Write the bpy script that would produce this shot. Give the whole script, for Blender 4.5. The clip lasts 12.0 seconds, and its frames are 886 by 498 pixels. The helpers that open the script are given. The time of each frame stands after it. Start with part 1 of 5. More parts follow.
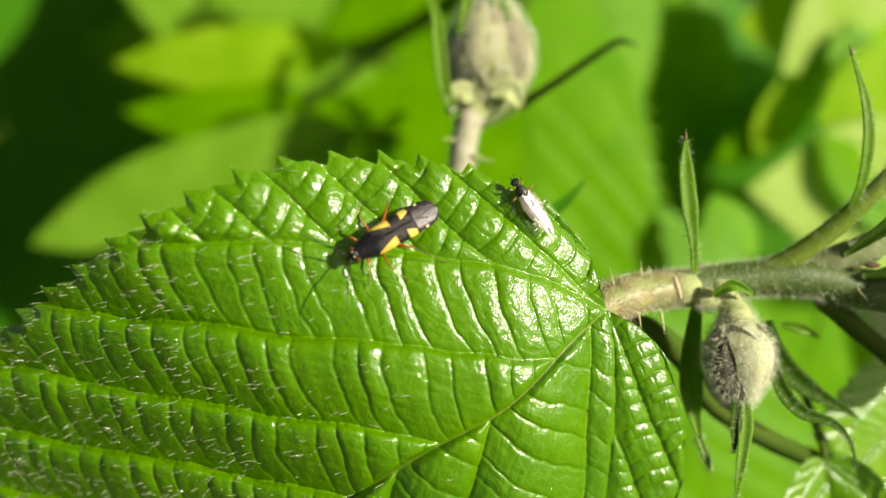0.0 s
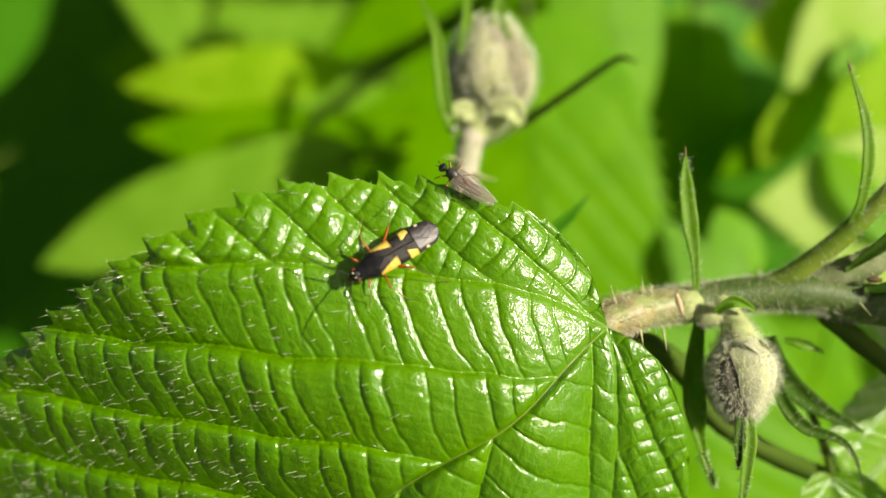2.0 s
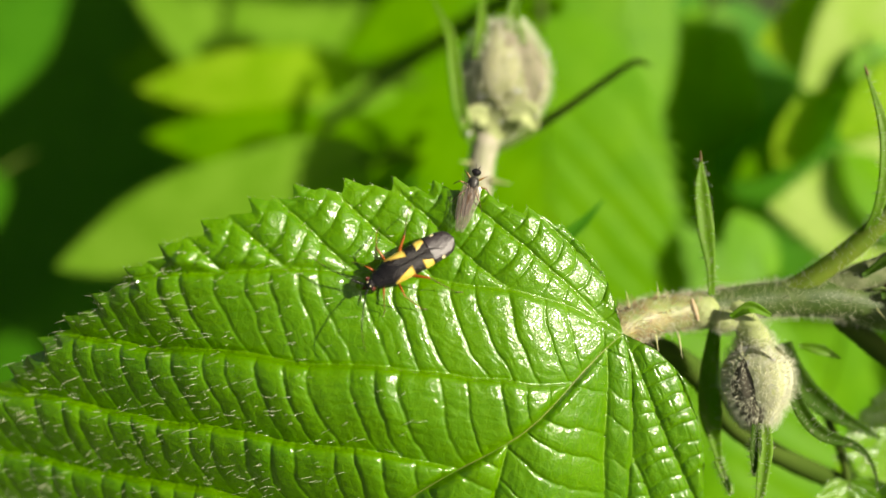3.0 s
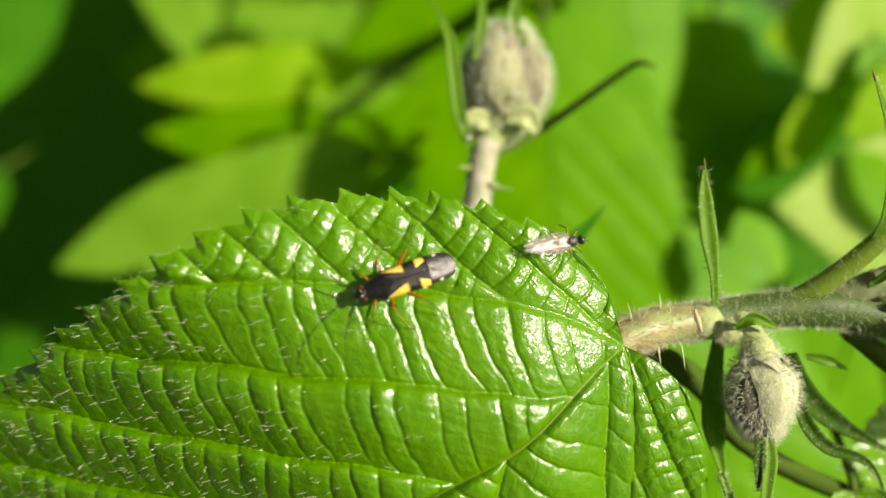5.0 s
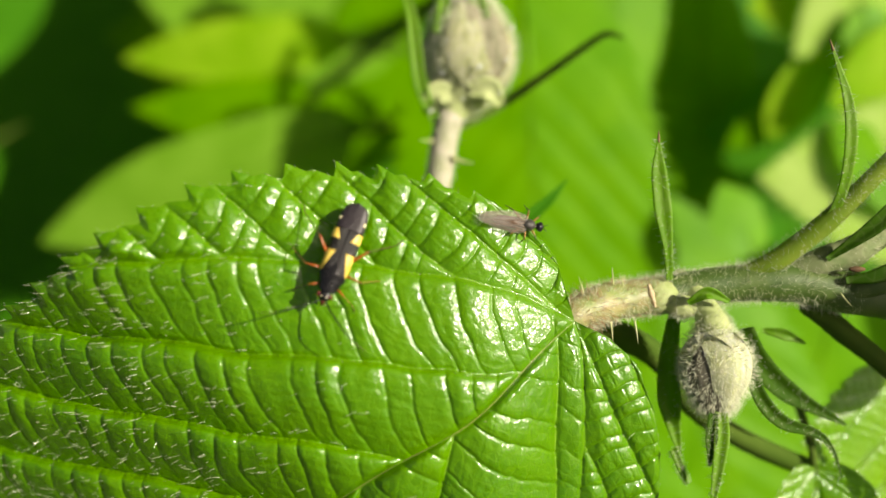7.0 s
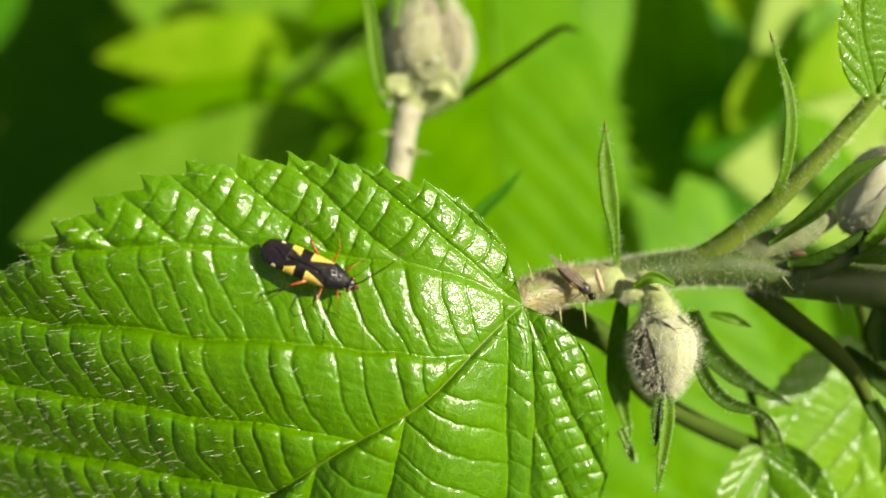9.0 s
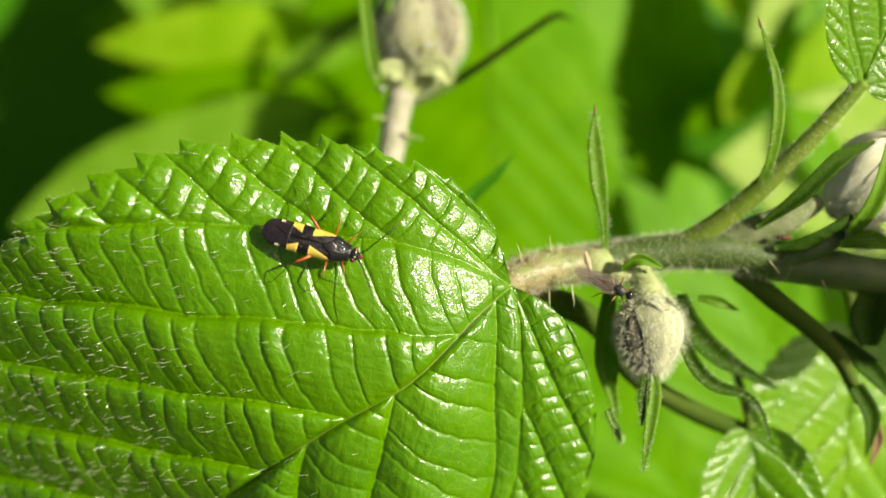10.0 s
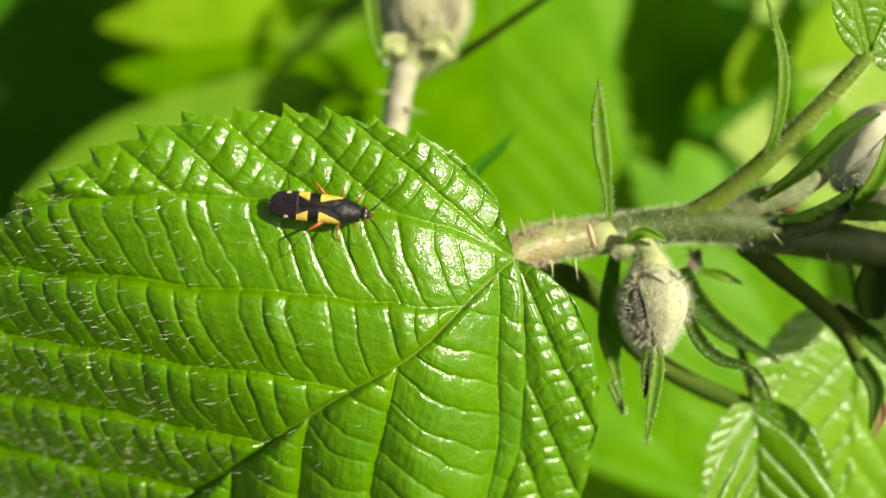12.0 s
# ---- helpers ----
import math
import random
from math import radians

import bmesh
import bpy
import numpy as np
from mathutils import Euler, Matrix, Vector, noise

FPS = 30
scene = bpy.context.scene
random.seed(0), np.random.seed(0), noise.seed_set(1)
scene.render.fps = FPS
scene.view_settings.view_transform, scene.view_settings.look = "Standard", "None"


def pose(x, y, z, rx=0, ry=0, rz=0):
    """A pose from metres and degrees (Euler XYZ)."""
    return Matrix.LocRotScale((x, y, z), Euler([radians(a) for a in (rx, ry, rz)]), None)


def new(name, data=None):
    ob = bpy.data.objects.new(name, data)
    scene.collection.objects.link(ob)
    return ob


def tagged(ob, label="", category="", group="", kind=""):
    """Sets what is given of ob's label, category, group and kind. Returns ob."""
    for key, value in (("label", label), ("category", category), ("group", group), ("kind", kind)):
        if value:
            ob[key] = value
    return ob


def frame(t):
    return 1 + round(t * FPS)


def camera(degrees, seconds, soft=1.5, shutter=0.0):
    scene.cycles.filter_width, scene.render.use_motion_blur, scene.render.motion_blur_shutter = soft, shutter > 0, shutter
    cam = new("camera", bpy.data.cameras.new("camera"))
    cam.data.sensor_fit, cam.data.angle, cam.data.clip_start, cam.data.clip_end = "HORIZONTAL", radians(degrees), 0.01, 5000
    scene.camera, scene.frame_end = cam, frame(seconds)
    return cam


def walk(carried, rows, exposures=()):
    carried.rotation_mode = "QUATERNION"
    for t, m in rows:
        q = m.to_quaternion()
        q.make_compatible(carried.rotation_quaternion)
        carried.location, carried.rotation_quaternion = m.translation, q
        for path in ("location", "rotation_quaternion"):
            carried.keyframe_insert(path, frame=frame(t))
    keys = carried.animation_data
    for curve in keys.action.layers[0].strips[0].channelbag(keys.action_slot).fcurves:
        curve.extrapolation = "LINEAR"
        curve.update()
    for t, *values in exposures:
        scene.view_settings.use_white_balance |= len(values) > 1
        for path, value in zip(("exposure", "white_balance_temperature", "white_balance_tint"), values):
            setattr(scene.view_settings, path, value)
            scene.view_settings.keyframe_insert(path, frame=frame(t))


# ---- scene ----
cam = camera(48.0, 12.0, soft=1.5)
cam.data.dof.use_dof = True
cam.data.dof.focus_distance = 0.0685
cam.data.dof.aperture_fstop = 15.5

PATH = [
    (0, -0.00137, -0.04039, 0.40536, 35.050, -2.102, -0.254),
    (0.5, -0.00275, -0.04052, 0.40533, 35.548, -1.819, -0.152),
    (1, -0.00259, -0.04006, 0.40524, 35.800, -2.033, -0.133),
    (1.5, -0.00102, -0.04009, 0.40552, 35.471, -1.894, -0.294),
    (2, -0.00064, -0.04028, 0.40582, 35.891, -1.189, -0.398),
    (2.5, -0.00086, -0.04011, 0.40620, 36.027, -0.602, 0.117),
    (4.5, 0.00003, -0.03906, 0.40561, 35.026, -0.471, -0.102),
    (5, -0.00012, -0.03794, 0.40582, 35.247, -0.233, 0.242),
    (5.5, 0.00000, -0.03885, 0.40548, 35.000, -0.000, -0.000),
    (6, 0.00218, -0.03836, 0.40556, 35.315, -0.210, -0.220),
    (6.5, 0.00317, -0.03860, 0.40497, 34.310, -0.176, -0.058),
    (6.7, 0.00438, -0.03730, 0.40520, 33.584, 0.614, 0.616),
    (8.3, 0.00357, -0.03872, 0.40606, 34.155, -0.045, -0.817),
    (8.5, 0.00423, -0.03795, 0.40634, 34.192, 0.214, -0.776),
    (9, 0.00692, -0.03922, 0.40655, 33.616, 0.237, -0.206),
    (9.5, 0.00725, -0.04047, 0.40642, 33.720, -0.037, -0.065),
    (10, 0.00749, -0.04066, 0.40652, 33.492, -0.093, 0.112),
    (10.5, 0.00754, -0.04175, 0.40609, 33.392, -0.162, -0.319),
    (11, 0.00835, -0.04127, 0.40617, 33.257, 0.074, -0.240),
    (11.5, 0.00682, -0.04126, 0.40622, 33.019, 0.178, -0.259),
    (12, 0.00773, -0.04130, 0.40596, 32.592, 0.219, 0.285),
]
walk(cam, [(t, pose(x, y, z, rx, ry, rz)) for t, x, y, z, rx, ry, rz in PATH], exposures=[(0.0, 0.51, 7650, 7), (12.0, 0.54, 7650, 7)])

# The twig's own frame: u along the twig, v across it, w out of the leaf, in millimetres.
MM = 0.001
TILT = radians(55)
BASE = Matrix(((1, 0, 0, 0), (0, math.sin(TILT), -math.cos(TILT), 0), (0, math.cos(TILT), math.sin(TILT), 0.35), (0, 0, 0, 1)))
BASE3 = BASE.to_3x3()


def at(u, v, w):
    """The pose of a thing at a place of the twig's frame."""
    return BASE @ Matrix.Translation((u * MM, v * MM, w * MM))


# ---- world and sun ----
SUN_LOCAL = Vector((0.748, 0.249, 0.616)).normalized()
SUN = (BASE3 @ SUN_LOCAL).normalized()
world = bpy.data.worlds.new("sky")
scene.world = world
world.use_nodes = True
wn = world.node_tree.nodes
sky = wn.new("ShaderNodeTexSky")
sky.sky_type = "NISHITA"
sky.sun_disc = False
sky.dust_density = 4.0
sky.ozone_density = 0.3
sky.air_density = 0.5
sky.sun_elevation = math.asin(SUN.z)
sky.sun_rotation = math.atan2(SUN.x, SUN.y)
world.node_tree.links.new(sky.outputs[0], wn["Background"].inputs[0])
wn["Background"].inputs[1].default_value = 0.05
sun_data = bpy.data.lights.new("sun", "SUN")
sun_data.energy = 5.0
sun_data.angle = radians(0.53)
sun_data.color = (1.0, 0.965, 0.91)
sun = new("sun", sun_data)
sun.matrix_world = Matrix.Translation((0.5, -0.5, 1.5)) @ SUN.to_track_quat("Z", "Y").to_matrix().to_4x4()


# ---- materials ----
def material(name):
    m = bpy.data.materials.new(name)
    m.use_nodes = True
    nt = m.node_tree
    return m, nt, nt.nodes["Principled BSDF"]


def node(nt, kind, **values):
    n = nt.nodes.new(kind)
    for key, value in values.items():
        n.inputs[key.replace("_", " ")].default_value = value
    return n


def mix_colour(nt, factor, a, b):
    n = nt.nodes.new("ShaderNodeMix")
    n.data_type = "RGBA"
    for k, v in ((0, factor), (6, a), (7, b)):
        if isinstance(v, (int, float, tuple)):
            n.inputs[k].default_value = v
        else:
            nt.links.new(v, n.inputs[k])
    return n.outputs[2]


def noise_out(nt, scale, detail=3.0, rough=0.55):
    co = nt.nodes.new("ShaderNodeTexCoord")
    n = node(nt, "ShaderNodeTexNoise", Scale=scale, Detail=detail, Roughness=rough)
    nt.links.new(co.outputs["Object"], n.inputs["Vector"])
    return n.outputs[0]


def ramp(nt, source, lo, hi):
    n = nt.nodes.new("ShaderNodeMapRange")
    n.inputs["From Min"].default_value = lo
    n.inputs["From Max"].default_value = hi
    nt.links.new(source, n.inputs["Value"])
    return n.outputs[0]


def bumped(nt, bsdf, source, strength, distance):
    n = node(nt, "ShaderNodeBump", Strength=strength, Distance=distance)
    nt.links.new(source, n.inputs["Height"])
    nt.links.new(n.outputs[0], bsdf.inputs["Normal"])
    return n


def leaf_material(name, dark, light, vein, through_colour, through_share, gloss, fine=True, spec=0.62, coat=0.0):
    m, nt, bsdf = material(name)
    big = ramp(nt, noise_out(nt, 140.0, 4.0), 0.35, 0.68)
    small = ramp(nt, noise_out(nt, 1500.0, 2.0), 0.3, 0.7)
    col = mix_colour(nt, big, dark, light)
    speck = nt.nodes.new("ShaderNodeMath")
    speck.operation = "MULTIPLY"
    nt.links.new(small, speck.inputs[0])
    speck.inputs[1].default_value = 0.35
    col = mix_colour(nt, speck.outputs[0], col, light)
    if fine:
        net = nt.nodes.new("ShaderNodeTexVoronoi")
        net.feature = "DISTANCE_TO_EDGE"
        net.inputs["Scale"].default_value = 1250.0
        warp = nt.nodes.new("ShaderNodeTexCoord")
        nt.links.new(warp.outputs["Object"], net.inputs["Vector"])
        thread = ramp(nt, net.outputs["Distance"], 0.11, 0.0)
        faint = nt.nodes.new("ShaderNodeMath")
        faint.operation = "MULTIPLY"
        nt.links.new(thread, faint.inputs[0])
        faint.inputs[1].default_value = 0.3
        col = mix_colour(nt, faint.outputs[0], col, vein)
    att = nt.nodes.new("ShaderNodeAttribute")
    att.attribute_name = "vein"
    col = mix_colour(nt, att.outputs["Fac"], col, vein)
    nt.links.new(col, bsdf.inputs["Base Color"])
    rough = nt.nodes.new("ShaderNodeMapRange")
    rough.inputs["To Min"].default_value = gloss - 0.07
    rough.inputs["To Max"].default_value = gloss + 0.12
    nt.links.new(noise_out(nt, 900.0, 3.0), rough.inputs["Value"])
    nt.links.new(rough.outputs[0], bsdf.inputs["Roughness"])
    bsdf.inputs["Specular IOR Level"].default_value = spec if fine else 0.08
    if fine:
        # fine cracks between the skin's cells, and a soft unevenness
        v = nt.nodes.new("ShaderNodeTexVoronoi")
        v.feature = "DISTANCE_TO_EDGE"
        v.inputs["Scale"].default_value = 4600.0
        co = nt.nodes.new("ShaderNodeTexCoord")
        nt.links.new(co.outputs["Object"], v.inputs["Vector"])
        crack = ramp(nt, v.outputs["Distance"], 0.0, 0.2)
        add = nt.nodes.new("ShaderNodeMath")
        add.operation = "MULTIPLY_ADD"
        nt.links.new(noise_out(nt, 2300.0, 3.0, 0.6), add.inputs[0])
        add.inputs[1].default_value = 0.85
        crack_half = nt.nodes.new("ShaderNodeMath")
        crack_half.operation = "MULTIPLY"
        nt.links.new(crack, crack_half.inputs[0])
        crack_half.inputs[1].default_value = 0.6
        sunk = nt.nodes.new("ShaderNodeMath")
        sunk.operation = "MULTIPLY_ADD"
        nt.links.new(thread, sunk.inputs[0])
        sunk.inputs[1].default_value = -0.9
        nt.links.new(crack_half.outputs[0], sunk.inputs[2])
        nt.links.new(sunk.outputs[0], add.inputs[2])
        skin_bump = bumped(nt, bsdf, add.outputs[0], 0.2, 0.00010)
        bsdf.inputs["Coat Weight"].default_value = coat
        bsdf.inputs["Coat Roughness"].default_value = 0.18
        nt.links.new(skin_bump.outputs[0], bsdf.inputs["Coat Normal"])
    tr = nt.nodes.new("ShaderNodeBsdfTranslucent")
    tr.inputs[0].default_value = through_colour
    mx = nt.nodes.new("ShaderNodeMixShader")
    mx.inputs[0].default_value = through_share
    nt.links.new(bsdf.outputs[0], mx.inputs[1])
    nt.links.new(tr.outputs[0], mx.inputs[2])
    nt.links.new(mx.outputs[0], nt.nodes["Material Output"].inputs[0])
    return m


def plain_material(name, a, b, scale, rough, bump=0.0, metal=0.0, coat=0.0, clear=0.0):
    m, nt, bsdf = material(name)
    nt.links.new(mix_colour(nt, ramp(nt, noise_out(nt, scale), 0.3, 0.7), a, b), bsdf.inputs["Base Color"])
    bsdf.inputs["Roughness"].default_value = rough
    bsdf.inputs["Metallic"].default_value = metal
    bsdf.inputs["Coat Weight"].default_value = coat
    bsdf.inputs["Transmission Weight"].default_value = clear
    if bump:
        bumped(nt, bsdf, noise_out(nt, scale * 4, 4.0), bump, 0.0001)
    return m


def streaked_material(name, a, b):
    """Woolly skin with fine streaks along the bud."""
    m, nt, bsdf = material(name)
    co = nt.nodes.new("ShaderNodeTexCoord")
    mp = nt.nodes.new("ShaderNodeMapping")
    mp.inputs["Scale"].default_value = (1.0, 0.16, 1.0)
    nt.links.new(co.outputs["Object"], mp.inputs["Vector"])
    n = node(nt, "ShaderNodeTexNoise", Scale=1500.0, Detail=4.0, Roughness=0.65)
    nt.links.new(mp.outputs[0], n.inputs["Vector"])
    nt.links.new(mix_colour(nt, ramp(nt, n.outputs[0], 0.32, 0.68), a, b), bsdf.inputs["Base Color"])
    bsdf.inputs["Roughness"].default_value = 0.8
    bumped(nt, bsdf, n.outputs[0], 0.35, 0.0002)
    return m


LEAF = leaf_material("fresh_bramble_leaf", (0.058, 0.204, 0.0005, 1), (0.100, 0.276, 0.0006, 1), (0.15, 0.33, 0.004, 1), (0.25, 0.47, 0.001, 1), 0.22, 0.28, spec=0.45, coat=1.0)
LEAF_YOUNG = leaf_material("young_bramble_leaf", (0.075, 0.215, 0.001, 1), (0.115, 0.28, 0.002, 1), (0.20, 0.40, 0.02, 1), (0.30, 0.55, 0.006, 1), 0.28, 0.22, spec=0.7)
LEAF_BRIGHT = leaf_material("bright_bramble_leaf", (0.10, 0.29, 0.001, 1), (0.17, 0.37, 0.002, 1), (0.20, 0.40, 0.01, 1), (0.30, 0.55, 0.003, 1), 0.28, 0.24, spec=0.4, coat=0.7)
LEAF_BACK = leaf_material("background_leaf", (0.075, 0.25, 0.001, 1), (0.125, 0.33, 0.003, 1), (0.17, 0.37, 0.015, 1), (0.25, 0.50, 0.002, 1), 0.32, 0.42, False)
# overexposed sun and sheen are put into this pale leaf colour
LEAF_PALE = leaf_material("sun_paled_leaf", (0.29, 0.53, 0.05, 1), (0.46, 0.65, 0.17, 1), (0.36, 0.54, 0.08, 1), (0.40, 0.64, 0.03, 1), 0.30, 0.34, False)
# yellow-green raised beyond real leaf brightness to stand for full sun
LEAF_SUN = leaf_material("sun_brightened_leaf", (0.20, 0.46, 0.008, 1), (0.36, 0.62, 0.03, 1), (0.30, 0.54, 0.05, 1), (0.42, 0.80, 0.01, 1), 0.46, 0.40, False)
LEAF_SOFT = leaf_material("soft_green_leaf", (0.13, 0.32, 0.016, 1), (0.20, 0.42, 0.035, 1), (0.21, 0.40, 0.04, 1), (0.26, 0.52, 0.01, 1), 0.3, 0.45, False)
# leaf green darkened in its colour to stand for the bush's shade
LEAF_SHADE = leaf_material("shade_dark_leaf", (0.038, 0.18, 0.006, 1), (0.062, 0.24, 0.010, 1), (0.07, 0.20, 0.03, 1), (0.10, 0.36, 0.008, 1), 0.30, 0.5, False)
# extra green light passes through, so the added caster's shade turns green
LEAF_CASTER = leaf_material("shade_caster_leaf", (0.075, 0.25, 0.001, 1), (0.125, 0.33, 0.003, 1), (0.17, 0.37, 0.015, 1), (0.13, 0.62, 0.002, 1), 0.62, 0.42, False)
STEM = plain_material("grey_green_stem", (0.032, 0.078, 0.005, 1), (0.08, 0.128, 0.02, 1), 450.0, 0.55, 0.15)
STEM_RED = plain_material("reddish_petiole", (0.20, 0.29, 0.08, 1), (0.38, 0.28, 0.17, 1), 450.0, 0.5, 0.15)
STEM_YELLOW = leaf_material("yellow_green_stalk", (0.13, 0.26, 0.015, 1), (0.25, 0.33, 0.05, 1), (0.28, 0.35, 0.07, 1), (0.30, 0.46, 0.02, 1), 0.4, 0.5, spec=0.2)
MIDRIB = plain_material("brownish_midrib", (0.11, 0.23, 0.02, 1), (0.22, 0.23, 0.06, 1), 500.0, 0.45, 0.4)
LEAF_VEIN = plain_material("pale_leaf_vein", (0.13, 0.29, 0.012, 1), (0.20, 0.36, 0.03, 1), 600.0, 0.4, 0.3)
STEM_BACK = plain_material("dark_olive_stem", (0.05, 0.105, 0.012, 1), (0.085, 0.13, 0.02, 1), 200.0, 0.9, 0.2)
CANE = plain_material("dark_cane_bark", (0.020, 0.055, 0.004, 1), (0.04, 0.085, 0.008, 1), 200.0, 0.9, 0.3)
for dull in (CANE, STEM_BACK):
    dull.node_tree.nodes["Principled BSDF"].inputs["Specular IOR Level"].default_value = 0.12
STEM_WOOL = plain_material("woolly_stem", (0.11, 0.16, 0.05, 1), (0.22, 0.25, 0.12, 1), 900.0, 0.8, 0.8)
STEM_PALE = plain_material("downy_pale_stalk", (0.27, 0.29, 0.17, 1), (0.46, 0.42, 0.34, 1), 900.0, 0.8, 0.8)
SEPAL = leaf_material("sepal_green", (0.10, 0.26, 0.008, 1), (0.17, 0.36, 0.02, 1), (0.3, 0.4, 0.12, 1), (0.28, 0.52, 0.01, 1), 0.42, 0.45, spec=0.2)
# darker copy of the sepal green, with shade put into the colour
SEPAL_DARK = leaf_material("shade_dark_sepal", (0.022, 0.075, 0.002, 1), (0.045, 0.115, 0.005, 1), (0.12, 0.17, 0.05, 1), (0.10, 0.24, 0.01, 1), 0.25, 0.6, spec=0.1)
DOWN = streaked_material("downy_bud", (0.31, 0.36, 0.18, 1), (0.57, 0.57, 0.42, 1))
# lighter copy of the down; sunlight on the fork's bud is in the colour
DOWN_PALE = streaked_material("sun_paled_bud", (0.56, 0.58, 0.36, 1), (0.80, 0.78, 0.62, 1))
DOWN_BACK = streaked_material("grey_downy_bud", (0.25, 0.28, 0.12, 1), (0.47, 0.46, 0.31, 1))
# bud body tones, with the shading between sepals put into the colour
DOWN_DARK = streaked_material("shaded_bud_gap", (0.075, 0.07, 0.05, 1), (0.26, 0.24, 0.18, 1))
DOWN_MID = streaked_material("shaded_grey_bud_gap", (0.15, 0.15, 0.08, 1), (0.31, 0.28, 0.20, 1))
for soft_skin in (STEM_YELLOW, STEM_RED, DOWN, DOWN_BACK):
    skin = soft_skin.node_tree.nodes["Principled BSDF"]
    skin.inputs["Subsurface Weight"].default_value = 0.6
    skin.inputs["Subsurface Radius"].default_value = (1.0, 1.0, 0.3)
    skin.inputs["Subsurface Scale"].default_value = 0.0012
COLLAR = leaf_material("pale_green_collar", (0.36, 0.45, 0.15, 1), (0.56, 0.60, 0.32, 1), (0.4, 0.5, 0.2, 1), (0.3, 0.5, 0.05, 1), 0.2, 0.55, spec=0.2)
WITHERED = plain_material("withered_pink_scale", (0.46, 0.34, 0.20, 1), (0.64, 0.54, 0.34, 1), 900.0, 0.6, 0.6)
HAIR_RED = plain_material("reddish_hair", (0.42, 0.22, 0.12, 1), (0.55, 0.36, 0.2, 1), 300.0, 0.35)
THORN = plain_material("pale_thorn", (0.42, 0.46, 0.18, 1), (0.58, 0.58, 0.30, 1), 500.0, 0.4)
SCAR = plain_material("dark_leaf_scar", (0.06, 0.03, 0.01, 1), (0.13, 0.065, 0.02, 1), 1200.0, 0.75, 0.5)
BROWN = plain_material("withered_brown", (0.15, 0.09, 0.03, 1), (0.26, 0.17, 0.06, 1), 800.0, 0.7, 0.5)
BLACK = plain_material("black_wing_case", (0.004, 0.004, 0.004, 1), (0.012, 0.009, 0.008, 1), 2500.0, 0.32, 0.8)
BLACK.node_tree.nodes["Principled BSDF"].inputs["Specular IOR Level"].default_value = 0.4
BLACK_GLOSS = plain_material("glossy_black_shell", (0.008, 0.008, 0.009, 1), (0.016, 0.015, 0.015, 1), 2200.0, 0.13, 0.5)
MEMBRANE = plain_material("smoky_membrane", (0.016, 0.012, 0.014, 1), (0.032, 0.025, 0.028, 1), 1500.0, 0.34, 0.5)
MEMBRANE.node_tree.nodes["Principled BSDF"].inputs["Specular IOR Level"].default_value = 0.25
MEMBRANE.node_tree.nodes["Principled BSDF"].inputs["Specular IOR Level"].default_value = 0.65
YELLOW = plain_material("yellow_wing_patch", (0.70, 0.48, 0.07, 1), (0.82, 0.62, 0.14, 1), 1800.0, 0.4, 0.3)
IVORY = plain_material("ivory_patch", (0.7, 0.62, 0.36, 1), (0.8, 0.72, 0.48, 1), 1800.0, 0.4)
ORANGE = plain_material("orange_leg", (0.27, 0.05, 0.006, 1), (0.38, 0.095, 0.012, 1), 1500.0, 0.32)
LEG_PALE = plain_material("amber_leg", (0.22, 0.12, 0.025, 1), (0.33, 0.19, 0.05, 1), 1500.0, 0.35)
LEG_DARK = plain_material("dark_shin", (0.06, 0.035, 0.015, 1), (0.12, 0.07, 0.03, 1), 1500.0, 0.4)
EYE = plain_material("reddish_eye", (0.08, 0.018, 0.012, 1), (0.16, 0.035, 0.025, 1), 3000.0, 0.15)
FLY_GREY = plain_material("grey_black_fly", (0.02, 0.02, 0.019, 1), (0.06, 0.057, 0.05, 1), 2500.0, 0.35, 0.4)
FLY_BROWN = plain_material("brown_fly_abdomen", (0.06, 0.035, 0.02, 1), (0.13, 0.07, 0.035, 1), 1800.0, 0.4)
VEIN_DARK = plain_material("wing_vein", (0.10, 0.06, 0.04, 1), (0.16, 0.10, 0.06, 1), 2500.0, 0.35)
DEW = plain_material("dew_drop", (0.9, 0.92, 0.9, 1), (0.95, 0.96, 0.95, 1), 500.0, 0.06, clear=0.45)
# earth tinted dark green, so the gaps' green shade is in its colour
SOIL = plain_material("shade_green_earth", (0.016, 0.030, 0.006, 1), (0.035, 0.06, 0.012, 1), 60.0, 0.95, 0.6)


def bristle_material(name, colour, rough, ior, solid):
    """Clear hairs that show mostly by their glints."""
    m, nt, bsdf = material(name)
    bsdf.inputs["Base Color"].default_value = colour
    bsdf.inputs["Roughness"].default_value = rough
    bsdf.inputs["IOR"].default_value = ior
    bsdf.inputs["Specular IOR Level"].default_value = 1.0
    clear = nt.nodes.new("ShaderNodeBsdfTransparent")
    mx = nt.nodes.new("ShaderNodeMixShader")
    mx.inputs[0].default_value = solid
    nt.links.new(clear.outputs[0], mx.inputs[1])
    nt.links.new(bsdf.outputs[0], mx.inputs[2])
    nt.links.new(mx.outputs[0], nt.nodes["Material Output"].inputs[0])
    return m


HAIR_LEAF = bristle_material("clear_bristle", (0.82, 0.9, 0.55, 1), 0.17, 2.6, 0.8)
HAIR = bristle_material("white_hair", (0.78, 0.80, 0.58, 1), 0.35, 1.5, 0.85)


